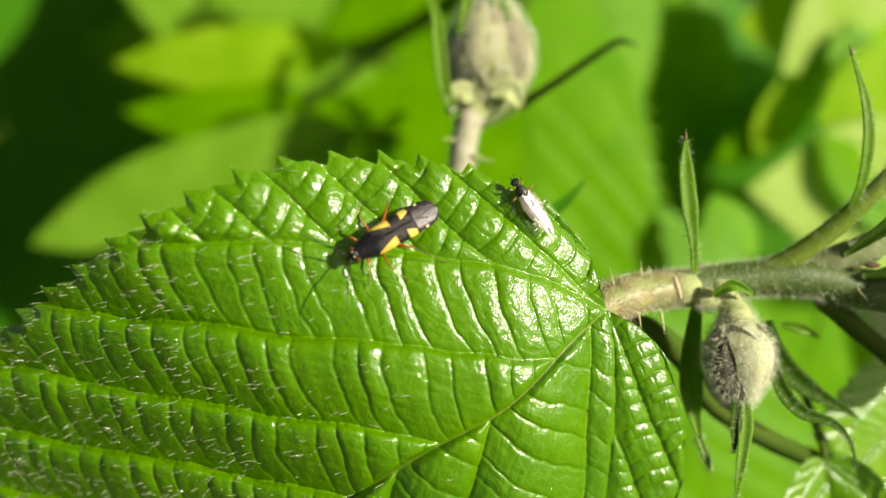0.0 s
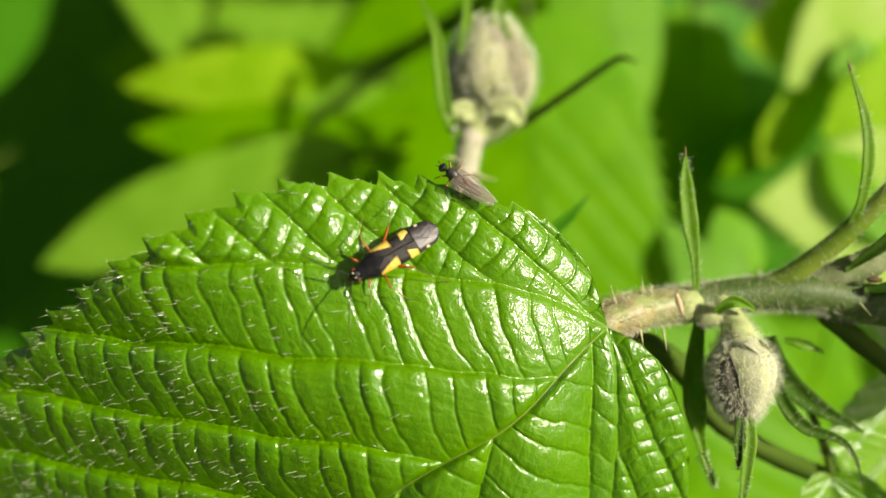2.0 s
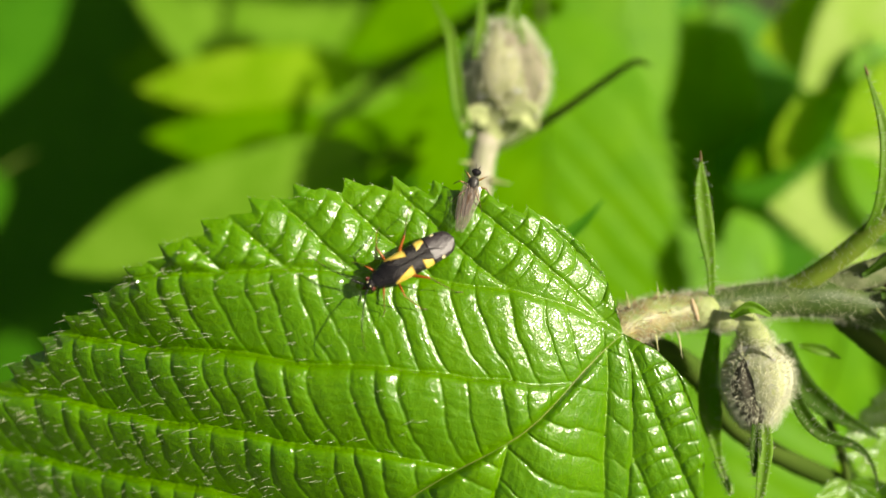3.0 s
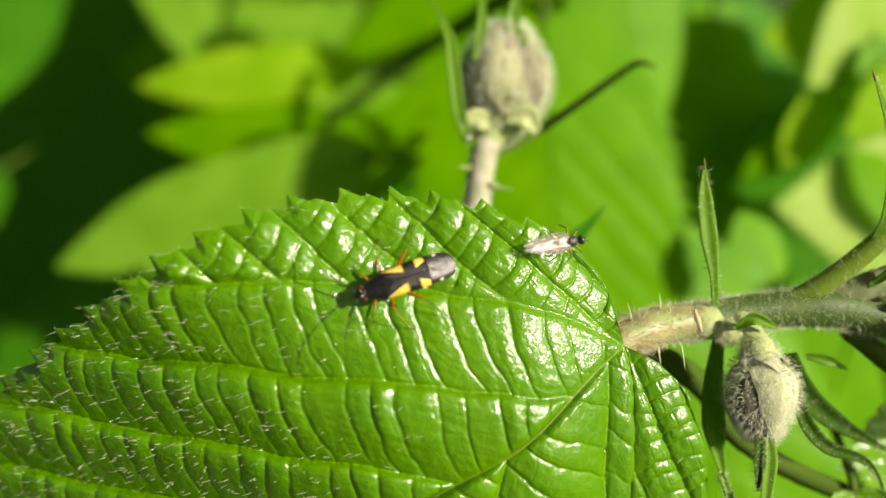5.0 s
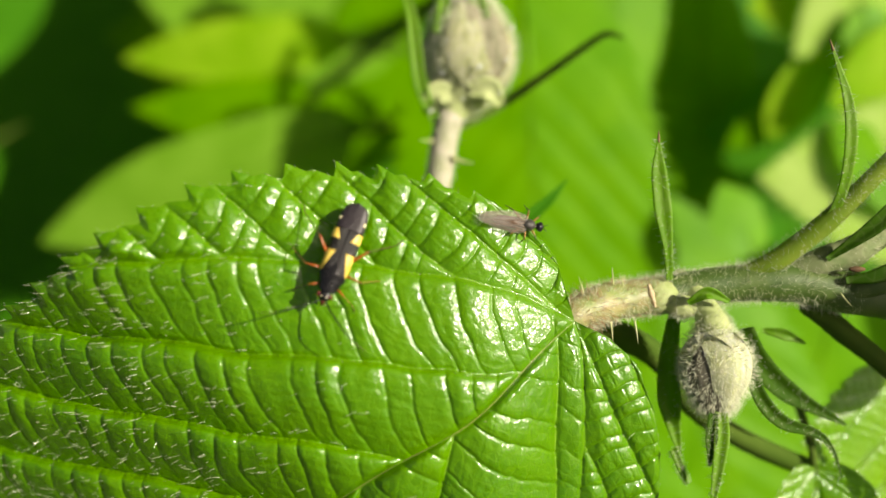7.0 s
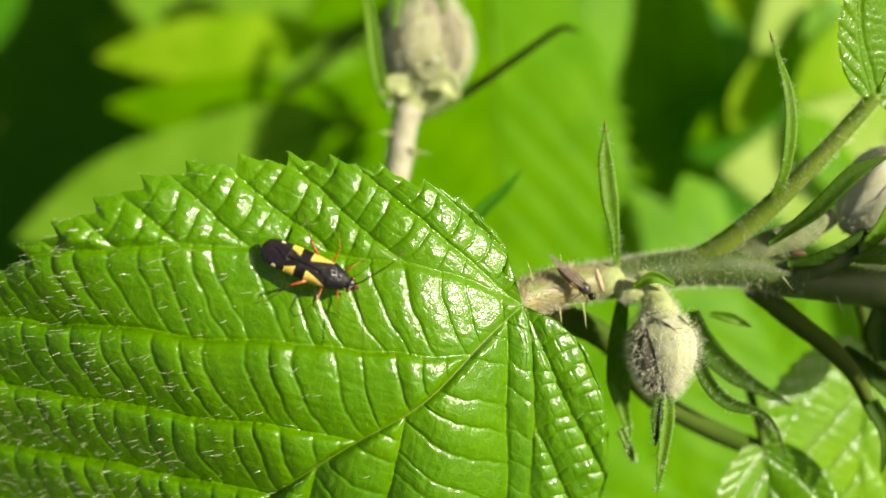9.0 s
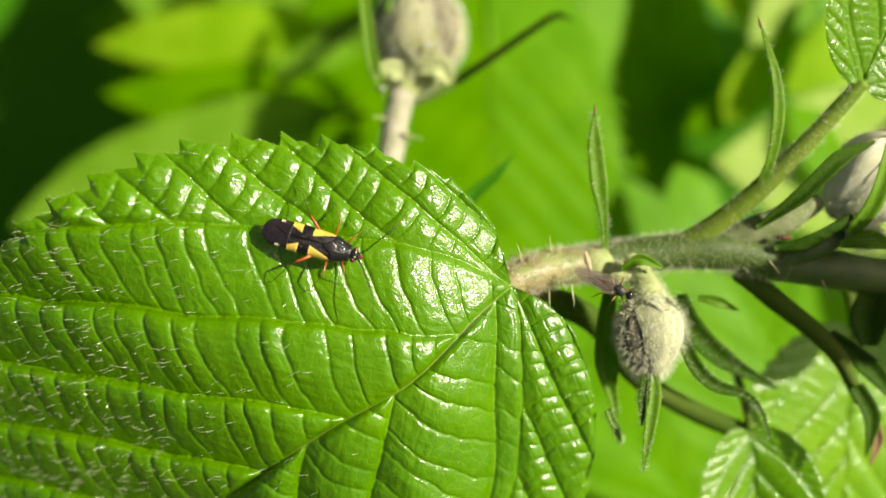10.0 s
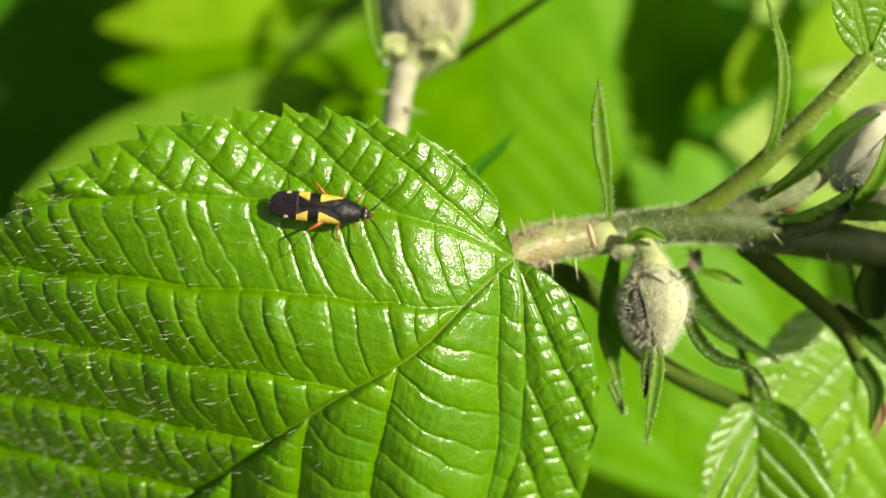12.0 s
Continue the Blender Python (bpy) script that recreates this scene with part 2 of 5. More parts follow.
def wing_material():
    m, nt, bsdf = material("clear_wing")
    bsdf.inputs["Base Color"].default_value = (0.27, 0.23, 0.19, 1)
    bsdf.inputs["IOR"].default_value = 1.8
    bsdf.inputs["Roughness"].default_value = 0.27
    bsdf.inputs["Specular IOR Level"].default_value = 1.0
    clear = nt.nodes.new("ShaderNodeBsdfTransparent")
    mx = nt.nodes.new("ShaderNodeMixShader")
    mx.inputs[0].default_value = 0.42
    nt.links.new(clear.outputs[0], mx.inputs[1])
    nt.links.new(bsdf.outputs[0], mx.inputs[2])
    nt.links.new(mx.outputs[0], nt.nodes["Material Output"].inputs[0])
    return m


WING = wing_material()


# ---- mesh building ----
def mesh_of(name, verts, faces, mat, smooth=True, vein=None):
    """A mesh from millimetre coordinates."""
    me = bpy.data.meshes.new(name)
    me.from_pydata((np.asarray(verts, float) * MM).tolist(), [], [tuple(int(i) for i in f) for f in faces])
    me.materials.append(mat)
    if smooth:
        me.polygons.foreach_set("use_smooth", np.ones(len(me.polygons), bool))
    if vein is not None:
        a = me.attributes.new("vein", "FLOAT", "POINT")
        a.data.foreach_set("value", np.asarray(vein, np.float32))
    me.update()
    return me


def empty(name, m):
    ob = new(name)
    ob.empty_display_size = 0.002
    ob.matrix_world = m
    return ob


def part(name, geo, mat, parent, label="", kind="", vein=None):
    """One mesh object under a thing or a part, in its thing's millimetres."""
    ob = new(name, mesh_of(name, geo[0], geo[1], mat, vein=vein))
    ob.parent = parent
    return tagged(ob, label, kind=kind)


def spline(points, n):
    """A smooth curve through a few points."""
    p = np.asarray(points, float)
    p = np.vstack([2 * p[0] - p[1], p, 2 * p[-1] - p[-2]])
    out = []
    segs = len(p) - 3
    for x in np.linspace(0, segs - 1e-6, n):
        i = int(x)
        t = x - i
        a, b, c, d = p[i : i + 4]
        out.append(0.5 * (2 * b + (c - a) * t + (2 * a - 5 * b + 4 * c - d) * t * t + (3 * b - a - 3 * c + d) * t**3))
    return np.array(out)


def frames(curve, up=(0, 0, 1)):
    t = np.gradient(curve, axis=0)
    t /= np.linalg.norm(t, axis=1, keepdims=True) + 1e-12
    side = np.cross(t, np.asarray(up, float))
    bad = np.linalg.norm(side, axis=1) < 0.05
    side[bad] = np.cross(t[bad], (0.31, 0.95, 0.1))
    side /= np.linalg.norm(side, axis=1, keepdims=True)
    return t, side, np.cross(side, t)


def tube(points, radii, n=24, segs=10, wobble=0.0, flat=1.0):
    """A round stalk of changing radius along a smooth curve, closed at both ends."""
    c = spline(points, n)
    r = np.interp(np.linspace(0, 1, n), np.linspace(0, 1, len(radii)), radii)
    _, side, up = frames(c)
    verts, faces = [], []
    for i in range(n):
        for k in range(segs):
            a = 2 * math.pi * k / segs
            rr = r[i] * (1 + wobble * math.sin(3 * a + i * 0.9) * math.sin(i * 1.7 + k))
            verts.append(c[i] + rr * (math.cos(a) * side[i] + flat * math.sin(a) * up[i]))
    for i in range(n - 1):
        for k in range(segs):
            j = (k + 1) % segs
            faces.append((i * segs + k, i * segs + j, (i + 1) * segs + j, (i + 1) * segs + k))
    faces.append(tuple(range(segs - 1, -1, -1)))
    faces.append(tuple((n - 1) * segs + k for k in range(segs)))
    return np.array(verts), faces


def ball(centre, radii, rings=12, segs=16):
    verts, faces = [], []
    for i in range(rings + 1):
        th = math.pi * i / rings
        for k in range(segs):
            ph = 2 * math.pi * k / segs
            verts.append((centre[0] + radii[0] * math.sin(th) * math.cos(ph), centre[1] + radii[1] * math.sin(th) * math.sin(ph), centre[2] + radii[2] * math.cos(th)))
    for i in range(rings):
        for k in range(segs):
            j = (k + 1) % segs
            faces.append((i * segs + k, (i + 1) * segs + k, (i + 1) * segs + j, i * segs + j))
    return np.array(verts), faces


def hairs(roots, ways, lengths, radius=0.016, bend=0.2):
    """Fine tapering hairs: three-sided, with one bend."""
    verts, faces = [], []
    rng = np.random.default_rng(len(roots) * 7 + 3)
    for p, d, ln in zip(roots, ways, lengths):
        d = d / (np.linalg.norm(d) + 1e-9)
        s = np.cross(d, (0.2, 0.31, 0.93))
        s /= np.linalg.norm(s) + 1e-9
        o = np.cross(d, s)
        curl = (rng.normal() * s + rng.normal() * o) * bend * ln
        n = len(verts)
        for h, r in ((0.0, 1.0), (0.55, 0.7)):
            c = p + d * ln * h + curl * h * h
            for k in range(3):
                a = 2.0944 * k
                verts.append(c + radius * r * (math.cos(a) * s + math.sin(a) * o))
        verts.append(p + d * ln + curl)
        for k in range(3):
            j = (k + 1) % 3
            faces.append((n + k, n + j, n + 3 + j, n + 3 + k))
            faces.append((n + 3 + k, n + 3 + j, n + 6))
    return np.array(verts), faces


def fuzz(points, radii, count, length, seed, radius=0.016, lean=0.0, n=40):
    """Hairs standing out all round a stalk."""
    rng = np.random.default_rng(seed)
    c = spline(points, n)
    rr = np.interp(np.linspace(0, 1, n), np.linspace(0, 1, len(radii)), radii)
    t, side, up = frames(c)
    i = rng.integers(0, n - 1, count)
    f = rng.random((count, 1))
    a = rng.random((count, 1)) * 2 * math.pi
    out = np.cos(a) * side[i] + np.sin(a) * up[i]
    root = c[i] * (1 - f) + c[i + 1] * f + out * rr[i][:, None] * 0.93
    way = out + lean * t[i] + rng.normal(0, 0.28, (count, 3))
    return hairs(root, way, length * (0.55 + 0.75 * rng.random(count)), radius)


def strap(points, widths, thick=0.12, fold=0.25, n=26, across=7, up=(0, 0, 1), twist=0.0):
    """A narrow leaf-like blade with a folded middle and real thickness, for sepals and stipules."""
    c = spline(points, n)
    w = np.interp(np.linspace(0, 1, n), np.linspace(0, 1, len(widths)), widths)
    _, side, upv = frames(c, up)
    top, bottom = [], []
    for i in range(n):
        ang = twist * i / n
        s = side[i] * math.cos(ang) + upv[i] * math.sin(ang)
        o = upv[i] * math.cos(ang) - side[i] * math.sin(ang)
        for k in range(across):
            x = 2 * k / (across - 1) - 1
            p = c[i] + s * x * w[i] / 2 + o * (abs(x) * fold * w[i])
            rim = thick * 0.5 * (1 - 0.8 * x * x) * min(1.0, w[i] / 0.5 + 0.2)
            top.append(p + o * rim)
            bottom.append(p - o * rim)
    m = len(top)
    faces = []
    for i in range(n - 1):
        for k in range(across - 1):
            a, b, d, e = i * across + k, i * across + k + 1, (i + 1) * across + k + 1, (i + 1) * across + k
            faces.append((a, b, d, e))
            faces.append((m + e, m + d, m + b, m + a))
        a, e = i * across, (i + 1) * across
        faces.append((a, e, m + e, m + a))
        a, e = i * across + across - 1, (i + 1) * across + across - 1
        faces.append((e, a, m + a, m + e))
    faces.append(tuple(range(across)) + tuple(m + k for k in range(across - 1, -1, -1)))
    return np.array(top + bottom), faces


# ---- bramble leaf blade ----
TIP_END = [(46, 23.0), (56, 18.0), (66, 9.0), (74, 0)]
OUTLINE = [(0, 0), (-0.8, 2.2), (-1.5, 4.1), (-1.4, 6.6), (-0.7, 9.3), (1.0, 11.8), (2.5, 14.1), (4.8, 16.3), (8.0, 18.9), (13.0, 21.6), (19.0, 23.0), (26.0, 23.6), (36.5, 24.2)] + TIP_END
OUTLINE_LOW = [(0, 0), (-0.9, 1.8), (-1.4, 3.4), (-1.5, 5.1), (-1.1, 7.0), (-0.3, 9.3), (0.9, 11.6), (2.2, 13.4), (4.0, 15.3), (6.4, 17.4), (12, 20.4), (19.0, 22.4), (26.0, 23.4), (36.5, 24.0)] + TIP_END
LATERALS_A = [0, 5, 14.5, 22.0, 29.5, 37, 44, 51, 57, 63, 80]
LATERALS_B = [0, 1.8, 10.9, 18.4, 25.8, 33, 40, 47, 54, 61, 80]
BRANCHES = [-6, -2.2, 0.2, 3.2, 6.0, 9.2, 12.2, 15.0, 18, 21, 24, 27, 60]


def soft_noise(x, y, seed):
    """Cheap smooth noise, about -1 to 1, features about one unit across."""
    rng = np.random.default_rng(seed)
    out = np.zeros_like(x)
    for _ in range(5):
        a, f, p = rng.random() * 6.28, 0.7 + rng.random() * 1.1, rng.random() * 6.28
        g = rng.random() * 6.28
        out += np.sin(f * (math.cos(a) * x + math.sin(a) * y) + p + 0.8 * np.sin(f * (math.cos(g) * x + math.sin(g) * y)))
    return out / 3.2


def banded(value, edges):
    """Which band a value lies in, how far across it (0 to 1), and the band's width."""
    e = np.asarray(edges, float)
    i = np.clip(np.searchsorted(e, value, side="right") - 1, 0, len(e) - 2)
    width = e[i + 1] - e[i]
    return i, np.clip((value - e[i]) / width, 0, 1), width


def pillow(x, power):
    return 1 - np.abs(2 * x - 1) ** power


def vein_lines(a, b, seed):
    """For a place on a half blade: the wandering b, the lateral it belongs to (q) and the basal branch (p)."""
    a = a + 0.22 * soft_noise(a * 0.5, b * 0.5, seed)
    b2 = b + 0.18 * soft_noise(a * 0.55, b * 0.55, seed + 1)
    g0 = 0.45 * b2 + 0.026 * b2 * b2
    q = a - 1.1 * b2
    for _ in range(5):
        lam = np.clip(q / 5.0, 0, 1)
        q = a - ((1 - lam) * g0 + lam * (1.14 - 0.11 * np.clip((q - 5) / 9, 0, 1)) * b2)
    return a, b2, q, a - 0.20 * b2


def relief(a, b, laterals, seed, depth=1.0, upper=True):
    """Height of the quilted surface, and how near a vein it is, a along the midrib and b away from it."""
    a, b2, q, ph = vein_lines(a, b, seed)
    lobe = q < 0
    i, x, width = banded(np.maximum(q, 0), laterals)
    j, y, pwidth = banded(ph, BRANCHES)
    band_x, band_w = np.where(lobe, y, x), np.where(lobe, pwidth * 0.9, width * 0.7)
    ident = np.where(lobe, j + 40, i)
    # each band between two side veins rises steeply from the upper one and falls away slowly to the next
    steep = np.where(lobe, 0.75 if upper else 0.85, 0.46 if upper else 0.7)
    lean = band_x**steep
    main = 0.125 * np.minimum(band_w, 6.0) * pillow(lean, 2.0)
    edge = np.minimum(np.minimum(band_x, 1 - band_x) * band_w, np.where(lobe, -q * 0.75, 9.0))
    # small ribs between the side veins, unevenly spaced, some of them forking
    rib = a + 0.36 * b2 + 0.9 * (x - 0.5) ** 2 * width * 0.3
    rib_lobe = b2 * 1.08 + 0.35 * a + 0.35 * np.sin(y * 3.1)
    c = np.where(lobe, rib_lobe, rib) + ident * 0.77 + 0.28 * soft_noise(a * 0.55 + ident * 3.1, b2 * 0.55, seed + 2) + 0.09 * soft_noise(a * 2.1, b2 * 2.1 + ident, seed + 9)
    c = c / np.where(lobe, 1.75 if upper else 1.45, 1.95 if upper else 2.1)
    c = c + 0.13 * np.sin(c * 2.4 + ident)
    cell = np.floor(c)
    z = c - cell
    tall = 0.72 + 0.38 * np.sin(cell * 4.7 + ident * 2.9)
    size = np.where(lobe, 1.15, np.clip(band_w / 2.5, 0.35, 1.0))
    small = 0.165 * pillow(z**1.12, 2.3) * size * (0.55 + 0.45 * pillow(band_x, 3.0)) * tall * np.where(lobe, 1.0, 1.35 - 0.8 * band_x)
    near = np.minimum(z, 1 - z)
    small = small - 0.085 * np.exp(-((near / 0.045) ** 2)) * size
    # a net of finer veins that splits each cell once or twice
    wander = 0.5 * soft_noise(a * 1.4, b2 * 1.4, seed + 4)
    cross = np.abs(((band_x * band_w / 1.35 + 0.37 * np.sin(cell * 2.7 + ident) + 0.25 * wander) % 1.0) * 2 - 1)
    half = np.abs(z - 0.5 - 0.22 * np.sin(cell * 3.3 + ident) - 0.12 * wander)
    tiny = -0.035 * np.exp(-((cross / 0.10) ** 2)) * pillow(z, 6.0) - 0.03 * np.exp(-((half / 0.05) ** 2)) * np.clip(np.sin(cell * 1.9 + ident) + 0.6, 0, 1) * np.clip(band_x * 2 - 0.5, 0, 1)
    tiny = tiny + 0.040 * (1 - cross**2) * pillow(band_x, 4.0) + 0.036 * soft_noise(a * 2.6, b2 * 2.6, seed + 6) + 0.017 * soft_noise(a * 5.5, b2 * 5.5, seed + 8)
    near_basal = np.clip(-q / 1.3, 0, 1)
    main = main * np.clip(b / 0.6, 0, 1) ** 0.5 * (1 + 0.85 * np.clip((a - 12) / 14, 0, 1))
    main = main - 0.11 * np.exp(-((edge / 0.15) ** 2))
    body = (main + small + tiny) * np.where(lobe, near_basal**0.6, 1.0)
    vein = np.maximum(np.exp(-((edge / 0.07) ** 2)) * 0.35, np.exp(-((b / 0.10) ** 2)) * 0.5)
    calm = 1 - (0.2 if upper else 0.0) * np.exp(-(((a - 2.9) ** 2 + (b - 3.9) ** 2) / 20.0))
    h = body * calm * depth * np.clip(b / 0.28, 0.0, 1.0) ** 0.6
    return h, vein


def leaf_sheet(scale=1.0, wide=1.0, nt=420, ns=100, seed=1, depth=1.0, bow=None, teeth=1.0, thick=0.22):
    """A toothed blade with its two quilted halves. Local x runs from stalk to tip, z is the upper face.
    bow(x, y) is the gentle shape of the whole, in millimetres."""
    halves = []
    rng = np.random.default_rng(seed)
    for side, laterals in ((-1, LATERALS_A), (1, LATERALS_B)):
        base = spline(OUTLINE if side < 0 else OUTLINE_LOW, 1200)
        s = np.r_[0, np.cumsum(np.linalg.norm(np.diff(base, axis=0), axis=1))]
        keep = np.interp(np.linspace(0, s[-1], nt), s, np.arange(1200))
        edge = np.stack([np.interp(keep, np.arange(1200), base[:, k]) for k in range(2)], 1)
        arc = np.linspace(0, s[-1], nt)
        tan = np.gradient(edge, axis=0)
        tan /= np.linalg.norm(tan, axis=1, keepdims=True)
        nor = np.stack([-tan[:, 1], tan[:, 0]], 1)
        steps = 2.9 + 0.9 * np.sin(np.arange(60) * 2.1 + side) * 0.5 + rng.random(60) * 0.5
        marks = np.cumsum(steps)
        k = np.searchsorted(marks, arc)
        lo = np.r_[0, marks][k]
        f = (arc - lo) / np.r_[steps, 3.0][np.minimum(k, 59)]
        big = np.where(f < 0.82, (f / 0.82) ** 1.7, (1 - f) / 0.18)
        f2 = (f * 2.0) % 1.0
        small = np.where(f2 < 0.75, f2 / 0.75, (1 - f2) / 0.25)
        amount = teeth * np.clip((arc - (5 if side < 0 else 16)) / 12, 0.10, 1) * np.clip((s[-1] - arc) / 5, 0, 1)
        shift = amount * (0.85 * big + 0.24 * small - 0.50)
        tooth = nor * shift[:, None] + tan * (amount * 0.42 * big**1.5)[:, None]
        tooth[[0, -1]] = 0
        edge[0] = (0, 0)
        edge[-1, 1] = 0
        spine = np.clip(np.interp(arc, [0, 3, 8, s[-1] * 0.3, s[-1]], [0, 0.3, 1.2, 13, 74.0]), 0, 74)
        r = np.linspace(0, 1, ns)
        a = spine[:, None] * (1 - r) + edge[:, :1] * r
        b = edge[:, 1:] * r
        rim = np.clip((r - 0.86) / 0.14, 0, 1) ** 1.4
        a = a + tooth[:, :1] * rim
        b = np.maximum(b + tooth[:, 1:] * rim, 0.0)
        h, vein = relief(a, b, laterals, seed + (7 if side > 0 else 0), depth, side < 0)
        fade = np.clip((1 - r) / 0.05, 0, 1) * 0.8 + 0.2
        h = h * fade[None, :]
        # edge teeth turn a little up and down
        h = h + (r**6)[None, :] * 0.1 * np.sin(arc * 1.3 + side)[:, None] * depth
        bend = 0.9 * np.exp(-(((a - 9.5) / 5.0) ** 2)) * np.exp(-b / 6.0)
        halves.append((a, side * b + bend, h, vein))
    verts, faces, veins = [], [], []
    n = 0
    for (a, y, h, vein), side in zip(halves, (-1, 1)):
        x = a * scale
        yy = y * scale * wide
        z = h * scale
        if bow is not None:
            z = z + bow(x, yy)
        count = nt * ns
        verts.append(np.stack([x.ravel(), yy.ravel(), z.ravel()], 1))
        veins.append(vein.ravel())
        idx = np.arange(count).reshape(nt, ns) + n
        q = np.stack([idx[:-1, :-1], idx[1:, :-1], idx[1:, 1:], idx[:-1, 1:]], -1).reshape(-1, 4)
        faces.append(q if side > 0 else q[:, ::-1])
        n += count
    v, f, vn = np.concatenate(verts), np.concatenate(faces), np.concatenate(veins)
    return v, f.tolist(), vn


def leaf_thing(name, base, axis, normal, scale, wide, mat, seed, label, category, group="", nt=150, ns=30, bow=None, depth=1.0, droop=0.0, fold=0.0, teeth=1.0, stalk=True):
    """A whole leaf, from its stalk end, the way it points and the way its upper face looks."""
    x = Vector(axis).normalized()
    z = Vector(normal)
    z = (z - x * z.dot(x)).normalized()
    y = z.cross(x)
    m = Matrix((x, y, z)).transposed().to_4x4()
    root = empty(name, BASE @ Matrix.Translation(Vector(base) * MM) @ m)
    tagged(root, label, category, group)
    size = 66.0 * scale

    def shape(p, q):
        return -droop * (p / size) ** 2 * size + fold * np.abs(q) + 0.03 * size * np.sin(p / size * 5 + seed) * (q / size)

    v, f, vn = leaf_sheet(scale, wide, nt, ns, seed, depth, bow or shape, teeth)
    part("blade", (v, f), mat, root, vein=vn)
    if bow is None:
        x = np.linspace(0.5, 60 * scale, 24)
        part("midrib", tube(np.stack([x, 0 * x, shape(x, 0 * x) + 0.02], 1), [0.3 * scale + 0.12, 0.2 * scale, 0.05], 40, 6), mat, root)
        if stalk:
            part("leaf_stalk", tube([(0.6, 0, 0), (-3 * scale - 1, 0.3, -1.2), (-9 * scale - 3, 1.0, -5)], [0.55 * scale + 0.15, 0.6 * scale + 0.15, 0.7 * scale + 0.2], 14, 8), STEM_BACK, root)
    return root, (v, f, vn)


# ---- ground ----
ground_mesh = bpy.data.meshes.new("ground")
gv, gf, gn = [], [], 90
for gi in range(gn):
    for gj in range(gn):
        gx, gy = (gi / (gn - 1) * 2 - 1), (gj / (gn - 1) * 2 - 1)
        px, py = 400 * gx * abs(gx) ** 3, 400 * gy * abs(gy) ** 3
        gv.append((px, py, 0.02 * noise.noise((px * 6, py * 6, 0)) if abs(px) < 3 and abs(py) < 3 else 0.0))
for gi in range(gn - 1):
    for gj in range(gn - 1):
        k = gi * gn + gj
        gf.append((k, k + gn, k + gn + 1, k + 1))
ground_mesh.from_pydata(gv, [], gf)
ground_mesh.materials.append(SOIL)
ground = tagged(new("ground", ground_mesh), "earth under the bramble, coloured dark green for shade", "ground", kind="structure")


# ---- the leaf on which the insects stand ----
LEAF_BASE = Vector((12.4, -5.3, -0.65))
ALONG = Vector((-0.795, -0.606, 0.0))
ACROSS = Vector((0.606, -0.795, 0.0))


def leaf_rise(u, v):
    """The gentle dome of the leaf in the twig's frame."""
    u, v = np.asarray(u, float), np.asarray(v, float)
    # it falls towards the stalk, lies flatter along the middle and bends away at the tip
    upper = np.clip((v + 6.5) / 6, 0, 1)
    left = np.clip(-4 - u, 0, 16)
    d = np.clip(u - 4, 0, 4.5)
    near = -0.13 - 0.06 * (np.minimum(u, 4) - 4) - 0.06 * d - 0.05 * d**2 - 0.51 * np.clip(u - 8.5, 0, 2.5) - 0.2 * np.maximum(u - 11, 0)
    far = 0.35 + (0.205 * left - 0.0055 * left**2) * upper + np.where(u < -4, -4 - u, 0) * (0.03 * upper - 0.03 * (1 - upper))
    along = np.where(u > -4, near, far)
    low = np.maximum(-8 - v, 0)
    across = np.where(v > -5, -0.17 * (v + 5) - 0.225, -0.025 * np.maximum(v + 8, 0) ** 2) - np.where(low < 5, 0.026 * low**2, 0.26 * low - 0.65)
    away = np.maximum(-0.75 * u - 0.66 * v - 6, 0)
    return 2.5 + along + across - np.where(away < 13, 0.015 * away**2, 0.39 * away - 2.535)


def main_bow(x, y):
    u = LEAF_BASE.x + ALONG.x * x + ACROSS.x * y
    v = LEAF_BASE.y + ALONG.y * x + ACROSS.y * y
    return leaf_rise(u, v) - LEAF_BASE.z


main_leaf, main_geo = leaf_thing("bramble_leaf", LEAF_BASE, ALONG, (0, 0, 1), 1.0, 1.0, LEAF, 11, "glossy fresh green bramble leaf, deeply veined and toothed", "leaf", nt=860, ns=190, bow=main_bow, depth=0.92)


def leaf_hairs():
    v, f, vn = main_geo
    rng = np.random.default_rng(5)
    u = LEAF_BASE.x + ALONG.x * v[:, 0] + ACROSS.x * v[:, 1]
    w = LEAF_BASE.y + ALONG.y * v[:, 0] + ACROSS.y * v[:, 1]
    chance = np.clip((1 - u) / 20, 0.012, 1) ** 1.3 * np.where(w < 2, 1, 0.4)
    pick = rng.choice(len(v), 3700, replace=False, p=chance / chance.sum())
    way = np.zeros((len(pick), 3))
    lean = Vector((-0.9, -0.21, 0))
    lx, ly = lean.dot(ALONG), lean.dot(ACROSS)
    way[:, 0], way[:, 1], way[:, 2] = lx, ly, 0.45
    way += rng.normal(0, 0.17, way.shape)
    part("leaf_hair", hairs(v[pick], way, 0.25 + 0.95 * rng.random(len(pick)) ** 1.5, 0.0155, 0.22), HAIR_LEAF, main_leaf, "fine glinting bristles", "stuff")
    # longer hairs along the toothed edge
    nt, ns = 860, 190
    edge = np.r_[np.arange(nt) * ns + ns - 1, nt * ns + np.arange(nt) * ns + ns - 1]
    pick = rng.choice(edge, 420, replace=False)
    out = v[pick] - v[pick - 12]
    out /= np.linalg.norm(out, axis=1, keepdims=True) + 1e-9
    part("edge_hair", hairs(v[pick], out + rng.normal(0, 0.45, out.shape), 0.15 + 0.3 * rng.random(len(pick)), 0.009), HAIR_LEAF, main_leaf, "", "stuff")


leaf_hairs()


